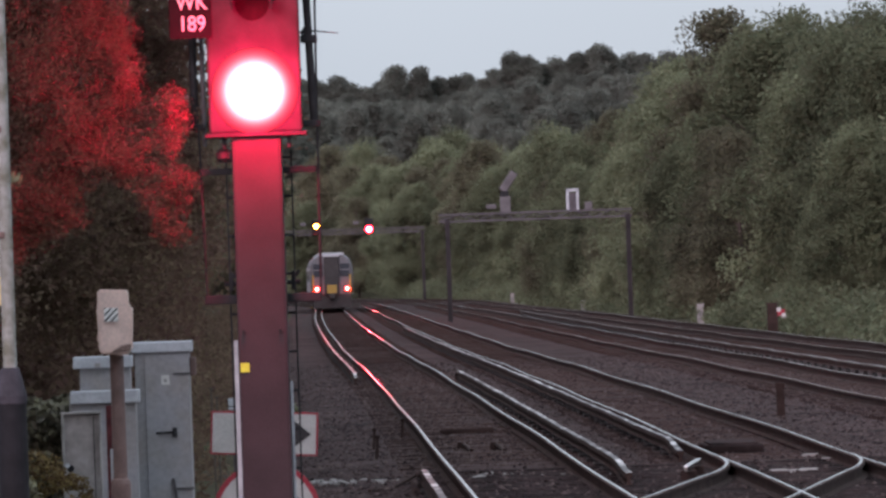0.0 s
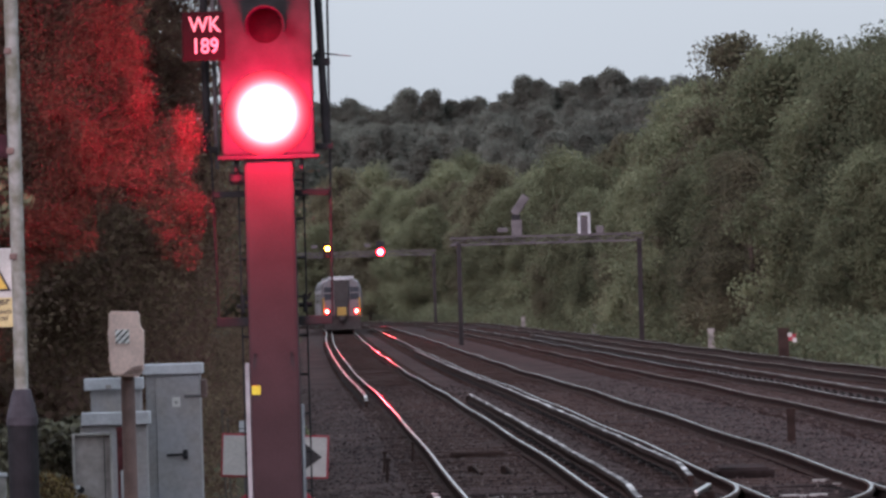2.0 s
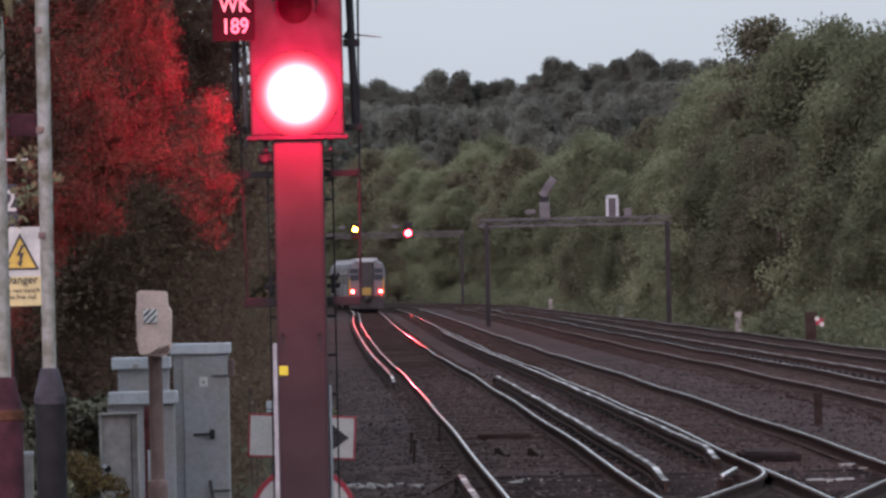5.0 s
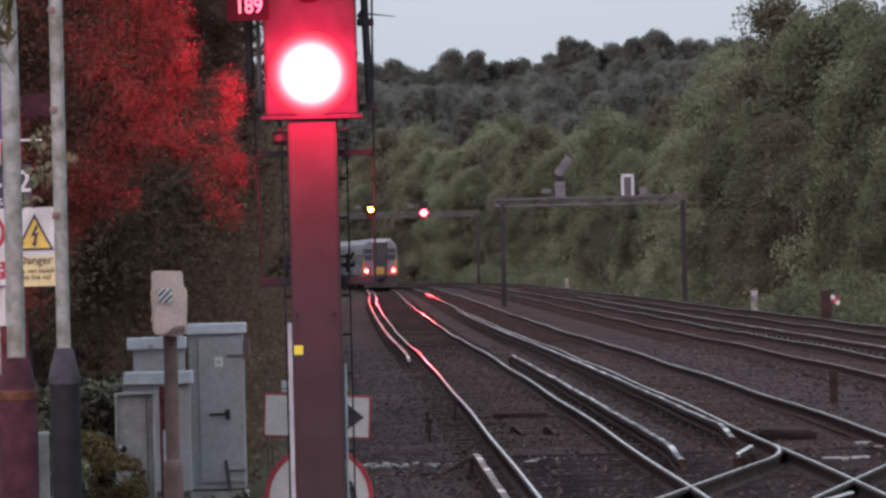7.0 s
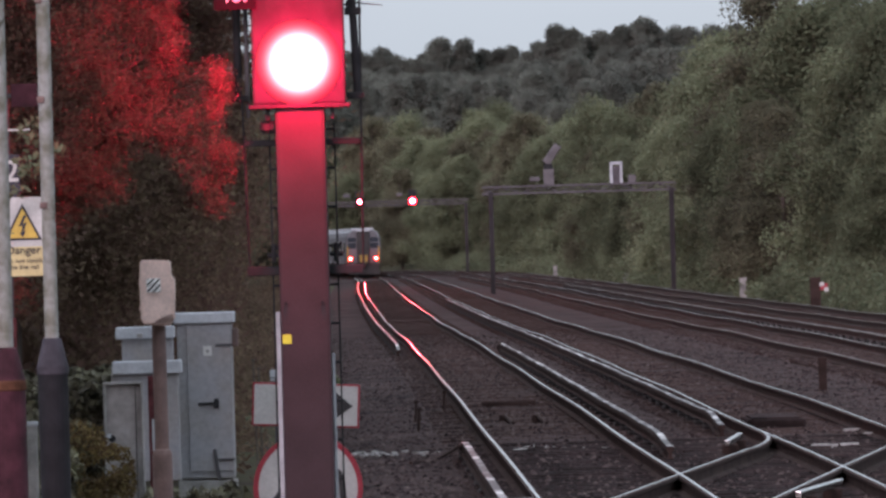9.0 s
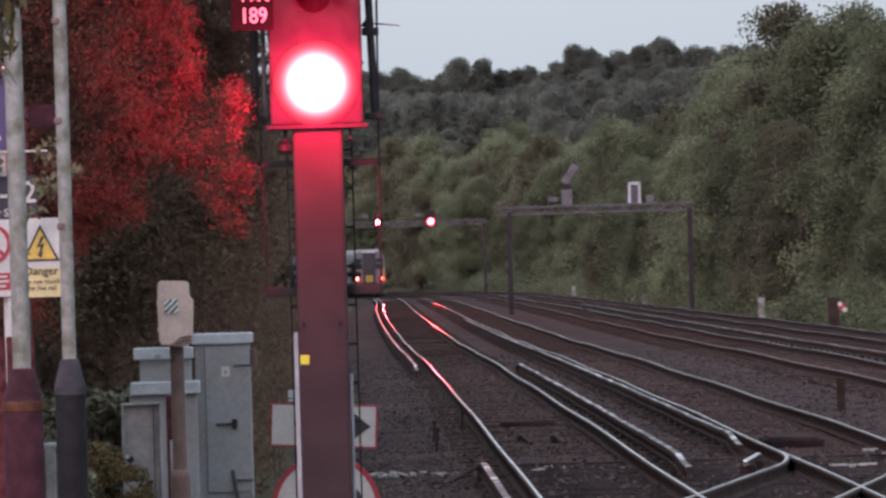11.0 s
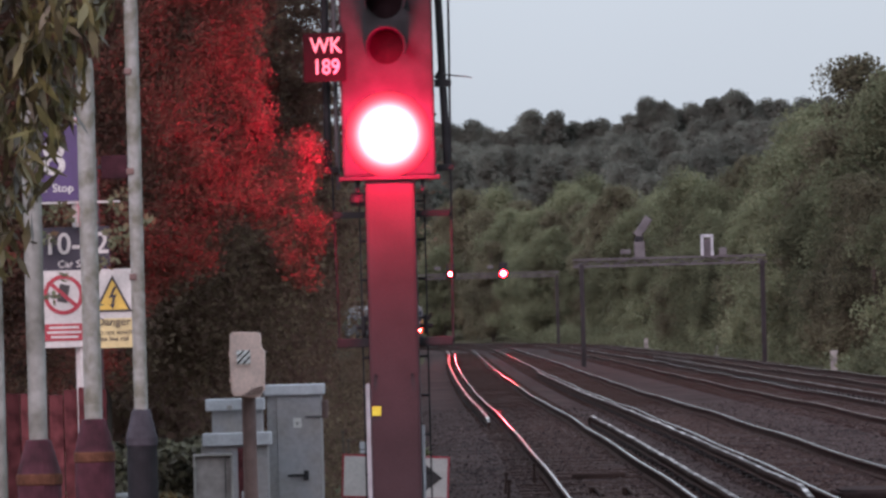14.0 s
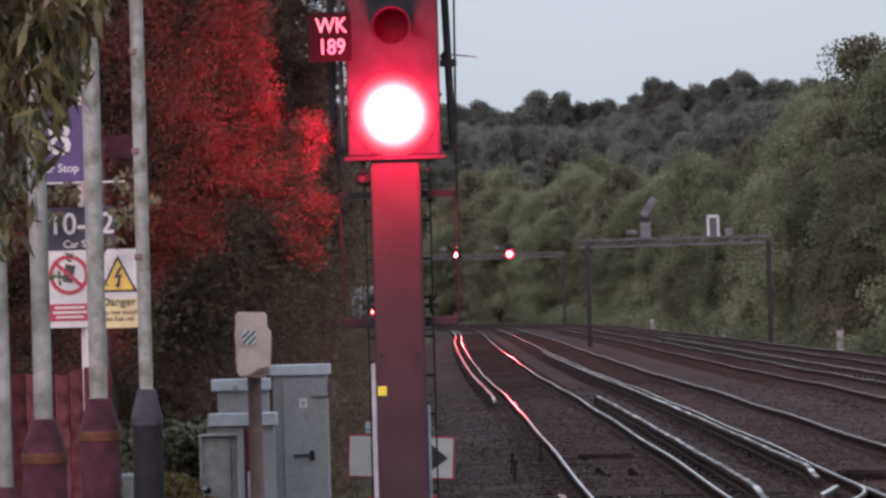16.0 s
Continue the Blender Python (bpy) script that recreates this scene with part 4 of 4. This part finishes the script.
def build_signs():
    p = thing("car_stop_sign", -3.25, 62, -0.36, "pale post with purple and navy car stop signs", "sign")
    g = 0.36
    part("post", tube((0.0, 0.05, 0), (0.0, 0.05, 4.2), 0.024), M["white"], p)
    a = part("stop_panel", box(-0.16, 0, 3.50 + g, 0.44, 0.02, 0.56, 0.004), M["purple"], p, "purple panel with white figure")
    lettering("figure", "8", 0.36, -0.145, -0.013, 3.42 + g, M["white"], a)
    lettering("wording", "Car Stop", 0.085, -0.16, -0.013, 3.29 + g, M["white"], a)
    b = part("stop_panel", box(0.0, 0, 2.865 + g, 0.50, 0.02, 0.33, 0.004), M["navy"], p, "navy panel with white figures")
    lettering("figure", "10-12", 0.22, 0.0, -0.013, 2.835 + g, M["white"], b, 0.95)
    lettering("wording", "Car Stop", 0.075, 0.0, -0.013, 2.735 + g, M["white"], b)
    part("panel_edge", box(0.02, -0.005, 3.21 + g, 0.62, 0.03, 0.014), M["white"], p)
    n = thing("warning_sign", -3.345, 61.9, -0.36, "white no-trespassing sign with a red ring", "sign")
    part("leg", tube((0.12, 0.05, 0), (0.12, 0.05, 2.8), 0.02), M["white"], n)
    f = part("panel", box(0, 0, 2.43 + g, 0.30, 0.016, 0.565, 0.004), M["white"], n)
    part("ring", ring(0.117, 0.146, -0.014, -0.009, 2.535 + g), M["signred"], f)
    part("slash", box(0, -0.0125, 2.535 + g, 0.25, 0.006, 0.028, 0, None, pose(0, 0, 0, 0, 42, 0)), M["signred"], f)
    part("emblem", box(0.0, -0.0105, 2.545 + g, 0.075, 0.004, 0.13, 0.0, None, pose(0, 0, 0, 0, 12, 0)), M["signblack"], f)
    part("band", box(0, -0.011, 2.26 + g, 0.298, 0.006, 0.125), M["signred"], f)
    for z, w in ((2.295, 0.22), (2.26, 0.25), (2.225, 0.20)):
        part("print", box(0, -0.0155, z + g, w, 0.004, 0.016), M["white"], f)
    d = thing("warning_sign", -2.985, 61.9, -0.36, "yellow and white live rail danger sign", "sign")
    part("leg", tube((-0.12, 0.05, 0), (-0.12, 0.05, 2.8), 0.02), M["white"], d)
    f = part("panel", box(0, 0, 2.425 + g, 0.30, 0.016, 0.58, 0.004), M["white"], d)
    part("lower_panel", box(0, -0.011, 2.245 + g, 0.298, 0.006, 0.215), M["paleyellow"], f)
    tri = part("triangle", plate([(-0.14, 2.40 + g), (0.14, 2.40 + g), (0.0, 2.67 + g)], -0.013, -0.009), M["signblack"], f)
    part("triangle_face", plate([(-0.112, 2.416 + g), (0.112, 2.416 + g), (0.0, 2.635 + g)], -0.017, -0.0135), M["amber"], tri)
    part("bolt_mark", plate([(0.01, 2.585 + g), (-0.03, 2.50 + g), (0.0, 2.505 + g), (-0.012, 2.455 + g), (-0.03, 2.46 + g), (0.0, 2.42 + g), (0.022, 2.47 + g),
                             (0.008, 2.463 + g), (0.03, 2.53 + g), (0.0, 2.522 + g), (0.03, 2.58 + g)], -0.021, -0.0175), M["signblack"], tri)
    lettering("wording", "Danger", 0.085, 0.0, -0.0155, 2.30 + g, M["signblack"], f)
    lettering("wording", "Do not touch\nthe live rail", 0.05, 0.0, -0.0155, 2.235 + g, M["signblack"], f, 1.0, 0.95)
    r = thing("red_plate", -2.92, 62.4, -0.36, "faded red plate on a post behind the signs", "sign")
    part("post", tube((-0.19, 0.04, 0), (-0.19, 0.04, 3.9), 0.018), M["steel"], r)
    part("arm", box(-0.06, 0.03, 3.47 + g, 0.26, 0.02, 0.03, 0.004), M["steel"], r)
    part("panel", box(0, 0, 3.47 + g, 0.30, 0.02, 0.17, 0.004), M["maroon"], r)
    # fence behind the signs
    fe = thing("board_fence", -3.02, 61.3, -0.36, "dark reddish brown vertical board fence", "fence")
    rng = random.Random(8)
    me = None
    for i in range(30):
        x = -0.05 - i * 0.105
        if me is None:
            first = part("board", box(0, 0, 1.1, 0.098, 0.022, 2.2, 0.004), M["fence"], fe)
            me = first.data
            first.location = (x, 0, 0)
        else:
            o = new("board", me)
            o.parent = fe
            o.location = (x, rng.uniform(-0.010, 0.010), rng.uniform(-0.05, 0.02))
    for z in (0.6, 1.8):
        part("fence_rail", box(-1.6, 0.045, z, 3.2, 0.05, 0.09, 0.006), M["fence"], fe)


def build_lit_boughs():
    """A tree added behind the fence; its boughs beside the signal catch red light in place of glare."""
    rng, r2 = np.random.default_rng(17), random.Random(17)
    t = thing("broadleaf_tree", -5.1, 65.6, -0.1, "reddish-brown tree added beside the signal to catch its red light", "tree", "trees beside the platform end")
    bm = tube((0, 0, 0), (0.2, -0.2, 3.2), 0.16, 0.12, 10)
    tube((0.2, -0.2, 3.2), (0.5, -0.4, 6.2), 0.12, 0.05, 8, bm)
    cl = []
    for i in range(1250):
        x = -0.6 + 4.4 * r2.random() ** 0.75
        z = r2.uniform((1.6 if x < 2.0 else 2.2) + 0.9 * r2.random() + (0.5 if x > 2.6 else 0), 6.3)
        # the leafy face curves towards the signal, then falls back behind it
        y = -1.3 + 0.04 * x * x + (0.1 if x > 2.9 else 0.0) + r2.uniform(0, max(0.25, 1.5 - 0.36 * x))
        r = r2.uniform(0.08, 0.26) * (0.6 if x > 2.9 else 1.0)
        if x > (3.2 if 3.8 < z < 5.0 else 3.65):
            y = r2.uniform(0.0, 0.7)
        cl.append((x - r * 0.5, y, z, r))
        if i % 14 == 0:
            tube((0.25, -0.2, max(1.5, z - 0.5 * abs(x))), (x * 0.9, y * 0.9, z), 0.035, 0.008, 6, bm)
    part("trunk", bm, M["bark"], t)
    v, f = leaf_cloud(rng, cl, 640000, 0.0135, 0.9, 0.2, 2.6, 0.5, True)
    crown = new("crown", cloud_mesh("crown", v, f, M["leafwarm"]))
    crown.parent = t


def build_overhang():
    """Leafy boughs reaching over the platform, seen close by the lens."""
    rng = np.random.default_rng(9)
    t = thing("overhanging_tree", -3.3, 25, 0.9, "leafy tree reaching over the platform", "tree")
    bm = tube((0, 0, 0), (0.15, 0, 2.2), 0.10, 0.07, 10)
    tube((0.15, 0, 2.2), (0.9, 0, 2.85), 0.06, 0.03, 8, bm)
    tube((0.9, 0, 2.85), (1.85, 0.1, 2.4), 0.03, 0.006, 7, bm)
    tube((0.6, 0, 2.6), (1.65, -0.1, 1.8), 0.02, 0.005, 6, bm)
    part("trunk", bm, M["bark"], t)
    cl = [(1.95, 0, 2.26, 0.14), (1.84, 0.1, 2.10, 0.17), (2.0, 0, 2.36, 0.12), (1.78, -0.1, 1.88, 0.16), (1.55, 0, 2.3, 0.30), (1.2, 0, 2.5, 0.5), (1.68, 0, 1.68, 0.16),
          (0.8, 0, 2.4, 0.5), (1.9, 0.05, 2.6, 0.18), (1.7, 0.0, 2.65, 0.25), (1.2, 0, 1.9, 0.4)]
    v, f = leaf_cloud(rng, cl, 8500, 0.052, 0.9, 1.8, 1.4, 0.21)
    crown = new("crown", cloud_mesh("crown", v, f, M["leafbig"]))
    crown.parent = t


# ---- gantries ----
def truss(parent, x0, x1, z, depth, y):
    for dz in (0, depth):
        for dy in (-0.3, 0.3):
            part("chord", box((x0 + x1) / 2, dy, z + dz, x1 - x0, 0.09, 0.09, 0.0), M["gantry"], parent)
    n = int((x1 - x0) / 0.9)
    for i in range(n):
        a, b = x0 + (x1 - x0) * i / n, x0 + (x1 - x0) * (i + 1) / n
        up = i % 2
        for dy in (-0.3, 0.3):
            part("brace", tube((a, dy, z + depth * up), (b, dy, z + depth * (1 - up)), 0.025, None, 6), M["gantry"], parent)
    part("walkway", box((x0 + x1) / 2, 0, z + depth * 0.5, x1 - x0, 0.5, 0.03), M["gantry"], parent)


def build_gantries():
    s = thing("signal_gantry", 0, 400, -0.36, "grey steel signal gantry over two tracks, signals facing away", "gantry", "signal gantries")
    g = 0.36
    truss(s, 2.45, 11.6, 4.50 + g, 0.32, 400)
    for x in (2.85, 11.4):
        for dy in (-0.3, 0.3):
            part("leg", box(x, dy, (4.6 + g) / 2, 0.22, 0.16, 4.6 + g), M["gantryleg"], s)
        for k in range(4):
            part("leg_brace", tube((x, -0.3, 0.3 + k * 1.1), (x, 0.3, 1.4 + k * 1.1), 0.03, None, 6), M["gantryleg"], s)
    # back of a signal head with its raised hood
    part("signal_mast", box(5.62, 0, 5.2 + g, 0.5, 0.4, 0.85, 0.02), M["dullgrey"], s, "grey back of a signal head")
    part("signal_neck", box(5.60, 0, 5.72 + g, 0.42, 0.4, 0.28, 0.02), M["black"], s)
    part("route_indicator", box(5.80, 0, 6.30 + g, 0.40, 0.35, 1.05, 0.06, None, pose(0, 0, 0, 0, 35, 0)), M["dullgrey"], s, "tilted route indicator arm")
    part("lamp_box", box(4.95, 0, 5.15 + g, 0.5, 0.35, 0.22, 0.03), M["dullgrey"], s)
    w = bmesh.new()
    for x, z, sx, sz in ((8.58, 5.36, 0.13, 1.0), (9.05, 5.36, 0.13, 1.0), (8.81, 5.80, 0.60, 0.14)):
        box(x, 0, z + g, sx, 0.3, sz, 0.02, w)
    part("signal_frame", w, M["lid"], s, "white-painted signal back frame")
    part("signal_back", box(8.81, 0.05, 5.25 + g, 0.36, 0.2, 0.85, 0.02), M["gantry"], s)
    part("lamp_box", box(9.55, 0, 5.05 + g, 0.36, 0.3, 0.36, 0.03), M["dullgrey"], s)
    f = thing("signal_gantry", 0, 722, -0.61, "far steel signal gantry carrying two lit signals", "gantry", "signal gantries")
    g = 0.61
    truss(f, -10.5, 3.2, 5.55 + g, 0.35, 722)
    for x in (-10.3, 3.0):
        for dy in (-0.3, 0.3):
            part("leg", box(x, dy, (5.6 + g) / 2, 0.25, 0.16, 5.6 + g), M["gantryleg"], f)
    for x, lenses in ((-6.06, ((6.26, M["faryellow"]), (5.91, M["farred"]))), (-1.55, ((5.86, M["farred"]),))):
        h = part("signal_head", box(x, -0.35, 6.15 + g, 0.74, 0.25, 1.3, 0.03), M["black"], f, "black signal head")
        part("bracket_light", box(x - 1.1, -0.3, 6.45 + g, 0.55, 0.3, 0.28, 0.04), M["dullgrey"], f)
        for z, m in lenses:
            # far lenses built larger than real ones, to hold their painted glare
            k = 1.0 if len(lenses) > 1 else 1.9
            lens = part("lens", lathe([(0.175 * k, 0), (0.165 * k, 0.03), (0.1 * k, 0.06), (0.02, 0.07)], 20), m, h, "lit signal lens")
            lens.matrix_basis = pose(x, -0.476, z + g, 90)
    # added plate and guides: they block whichever lens should look unlit
    shutter = part("shutter", box(0, 0, 0, 0.42, 0.02, 0.365, 0.004), M["black"], f, "black plate added to hide the unlit lens")
    shutter.matrix_basis = pose(-6.06, -0.62, 5.91 + g)
    for x in (-6.28, -5.84):
        part("shutter_guide", box(x, -0.60, 6.08 + g, 0.03, 0.25, 0.8), M["black"], f)
    return shutter, pose(-6.06, -0.62, 5.905 + g), pose(-6.06, -0.62, 6.265 + g)


def build_markers():
    def marker(x, y, h, w, m, label):
        p = thing("marker_post", x, y, land(x, y), label, "post", "lineside marker posts")
        part("stake", box(0, 0, h / 2, w, w * 0.7, h, w * 0.12), m, p)
        part("head", box(0, 0, h + 0.02, w * 1.15, w * 0.85, 0.06, 0.01), m, p)
        return p
    for x, y, h in ((12.70, 346, 0.80), (11.66, 510, 0.55), (11.0, 600, 0.45), (9.12, 628, 0.85), (2.85, 770, 0.7)):
        marker(x, y, h, 0.28, M["concrete"], "pale weathered concrete marker post")
    b = marker(12.30, 272, 1.15, 0.34, M["railside"], "dark stake with a small red and white board")
    for i, (dx, dz) in enumerate(((0.20, 0.98), (0.33, 0.98), (0.20, 0.85), (0.33, 0.85))):
        part("board_square", box(dx + 0.02 * (i > 1), -0.16, dz - 0.05 * (i % 2), 0.13, 0.02, 0.13), M["white"] if i in (0, 3) else M["signred"], b)
    p = marker(6.05, 132, 0.62, 0.13, M["railside"], "short dark marker stake between the tracks")
    for x, y in ((0.93, 115.5), (1.37, 114.8)):
        q = thing("track_equipment", x, y, -0.19, "dark steel treadle box on a sleeper", "track equipment")
        part("casing", box(0, 0, 0.06, 0.15, 0.5, 0.12, 0.02), M["railside"], q)
        part("arm", tube((0.0, 0, 0.1), (0.10, -1.6, 0.02), 0.03, None, 8), M["railside"], q)
    q = thing("track_equipment", 1.08, 125.6, -0.19, "dark steel bar across the sleepers", "track equipment")
    part("bar", box(0, 0, 0.07, 0.80, 0.12, 0.06, 0.012), M["railside"], q)
    part("bracket", box(-0.3, 0.1, 0.05, 0.10, 0.3, 0.09, 0.012), M["railside"], q)
    for x, y, r in ((5.12, 104.1, 4), (5.24, 101.8, -3), (4.40, 96.9, 6), (4.74, 97.0, -4), (4.58, 96.6, 10)):
        q = thing("timber_plank", x, y, -0.15, "short pale timber offcut lying by the points", "timber")
        part("plank", box(0, 0, 0.0, 0.20, 0.22, 0.035, 0.006), M["concrete"], q).matrix_basis = pose(0, 0, 0, 0, 0, r)


def build_debris():
    rng = random.Random(14)
    for i in range(26):
        x, y = rng.uniform(-1.0, 0.02) if i < 18 else rng.uniform(0.6, 2.0), 99.3 + rng.uniform(-1.0, 1.2)
        q = thing("concrete_fragment", x, y, -0.19, "broken pale concrete piece lying on the ballast", "concrete", "broken concrete pieces")
        part("piece", box(0, 0, 0.02, rng.uniform(0.025, 0.11), rng.uniform(0.06, 0.2), rng.uniform(0.02, 0.05), 0.008), M["concrete"], q).matrix_basis = pose(0, 0, 0, rng.uniform(-6, 6), rng.uniform(-10, 10), rng.uniform(-40, 40))
    q = thing("cable", 0.25, 97.1, -0.19, "thick black cable running to the conductor rail end", "cable")
    part("lead", tube((0.0, 0.0, 0.14), (-0.25, -1.0, 0.03), 0.022, None, 8), M["railside"], q)
    part("tail", tube((-0.25, -1.0, 0.03), (-0.55, -2.2, 0.02), 0.022, None, 8), M["railside"], q)
    q = thing("point_machine", 4.3, 108, -0.19, "dark steel point machine casing between the rails", "point machine")
    part("casing", box(0, 0, 0.07, 0.75, 2.2, 0.13, 0.03), M["bearer"], q)
    part("lid", box(0, 0, 0.145, 0.62, 2.0, 0.03, 0.01), M["bearer"], q)
    part("drive_rod", tube((-0.45, 0, 0.06), (-0.8, -0.3, 0.04), 0.025, None, 8), M["railside"], q)
    for x, y, turn in ((3.36, 95.6, -4.5), (3.45, 76.4, -9.0)):
        c = thing("check_rail", x, y, -0.02, "short worn check rail by the crossing", "rail", "check rails")
        part("bar", box(0, 0, 0, 0.06, 3.4, 0.07, 0.012), M["railtop"], c).matrix_basis = pose(0, 0, 0, 0, 0, turn)
        for dy in (-1.0, 1.0):
            part("chair", box(-dy * math.tan(radians(turn)), dy, -0.09, 0.18, 0.16, 0.12, 0.02), M["railside"], c)
    for x, y in ((-0.30, 117), (-0.25, 112), (0.1, 124)):
        q = thing("marker_stake", x, y, -0.36, "thin dark stake beside the track", "stake")
        part("stake", tube((0, 0, 0), (0.03, 0, 0.45), 0.025, 0.02, 7), M["railside"], q)
        part("cap", box(0.03, 0, 0.46, 0.07, 0.05, 0.04, 0.008), M["railside"], q)


# ---- the train ----
def build_car(tail):
    c = thing("train_car", 0, 0, 0, "pale electric passenger train car" + (" with lit red tail lamps" if tail else ""), "train", "cars of the departing train")
    sec = [(1.36, 1.0), (1.40, 1.6), (1.40, 2.4), (1.33, 2.95), (1.15, 3.35), (0.8, 3.58), (0.35, 3.66)]
    sec = sec + [(-x, z) for x, z in reversed(sec)]
    L = 19.9
    verts, faces, k = [], [], len(sec)
    for y, sc in ((0.0, 0.93), (0.35, 1.0), (L - 0.35, 1.0), (L, 0.93)):
        verts += [(x * sc, y, 1.0 + (z - 1.0) * (0.97 if sc < 1 else 1)) for x, z in sec]
    for j in range(3):
        for i in range(k):
            faces.append((j * k + i, j * k + (i + 1) % k, (j + 1) * k + (i + 1) % k, (j + 1) * k + i))
    faces += [tuple(range(k)), tuple(reversed(range(3 * k, 4 * k)))]
    verts = [(x, y, z + 0.1) for x, y, z in verts]
    raw("body", verts, faces, M["trainbody"], c)
    part("roof", box(0, L / 2, 3.73, 1.7, L - 0.8, 0.14, 0.05), M["trainroof"], c, "pale grey roof")
    part("underframe", box(0, L / 2, 0.78, 2.5, L - 0.3, 0.5, 0.05), M["traindark"], c)
    for side in (-1, 1):
        part("window_band", box(side * 1.395, L / 2, 2.3, 0.03, L - 2.0, 0.75, 0.01), M["trainglass"], c, "dark side windows")
        for y in (6.2, 13.7):
            part("door", box(side * 1.402, y, 1.95, 0.03, 1.3, 1.85, 0.01), M["trainroof"], c)
    for y in (2.9, L - 2.9):
        bg = part("bogie", box(0, y, 0.48, 2.2, 3.0, 0.35, 0.04), M["traindark"], c)
        for dy in (-1.3, 1.3):
            for side in (-0.75, 0.75):
                part("wheel", tube((side - 0.06, y + dy, 0.42), (side + 0.06, y + dy, 0.42), 0.42, None, 16), M["railside"], bg)
    if tail:
        part("gangway", box(0, -0.12, 2.3, 0.98, 0.30, 2.5, 0.05), M["traindark"], c, "dark corridor connection")
        part("gangway_frame", box(0, -0.08, 3.60, 1.1, 0.2, 0.14, 0.03), M["trainroof"], c)
        for side in (-1, 1):
            part("cab_window", box(side * 0.87, -0.02, 2.65, 0.62, 0.06, 0.85, 0.03), M["trainglass"], c, "cab end window")
            part("window_bar", box(side * 0.87, -0.06, 2.68, 0.60, 0.02, 0.08), M["trainbody"], c)
            part("side_panel", box(side * 1.22, -0.02, 1.75, 0.12, 0.06, 1.2, 0.02), M["trainyellow"], c)
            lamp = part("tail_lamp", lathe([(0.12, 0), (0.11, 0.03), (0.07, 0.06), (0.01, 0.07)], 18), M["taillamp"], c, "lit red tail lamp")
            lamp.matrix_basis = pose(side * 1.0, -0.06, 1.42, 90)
            part("lamp_housing", box(side * 1.0, 0.0, 1.42, 0.46, 0.08, 0.4, 0.04), M["traindark"], c)
        part("end_panel", box(0, -0.29, 1.42, 0.62, 0.04, 0.55, 0.03), M["trainyellow"], c, "yellow coupler panel")
        part("skirt", box(0, 0.1, 0.64, 2.5, 0.3, 0.95, 0.05), M["traindark"], c)
        part("coupler", box(0, -0.35, 0.95, 0.4, 0.6, 0.3, 0.05), M["traindark"], c)
    return c


def tail_y(t):
    return 554 + 9.2 * t + 0.28 * t * t


def motions():
    for i, car in enumerate(CARS):
        rows = []
        for k in range(33):
            t = k * 0.5
            y = tail_y(t) + 20.3 * i
            a, b = (line_x(y), y), (line_x(y + 19), y + 19)
            rows.append((t, pose(a[0], a[1], grade(y), 0, 0, math.degrees(math.atan2(a[0] - b[0], 19)))))
        walk(car, rows)
    # the added plate slides up to turn the yellow signal red
    shutter, low, high = LENS_COVER
    walk(shutter, [(0, low), (7.86, low), (7.94, high), (16, high)])


build_ground()
build_tracks()
build_platform()
build_signal()
build_speed_signs()
build_stakes()
build_telephone()
build_cabinets()
build_poles()
build_signs()
build_overhang()
build_lit_boughs()
LENS_COVER = build_gantries()
CARS = [build_car(i == 0) for i in range(4)]
build_markers()
build_debris()
build_undergrowth()
build_woods()
motions()
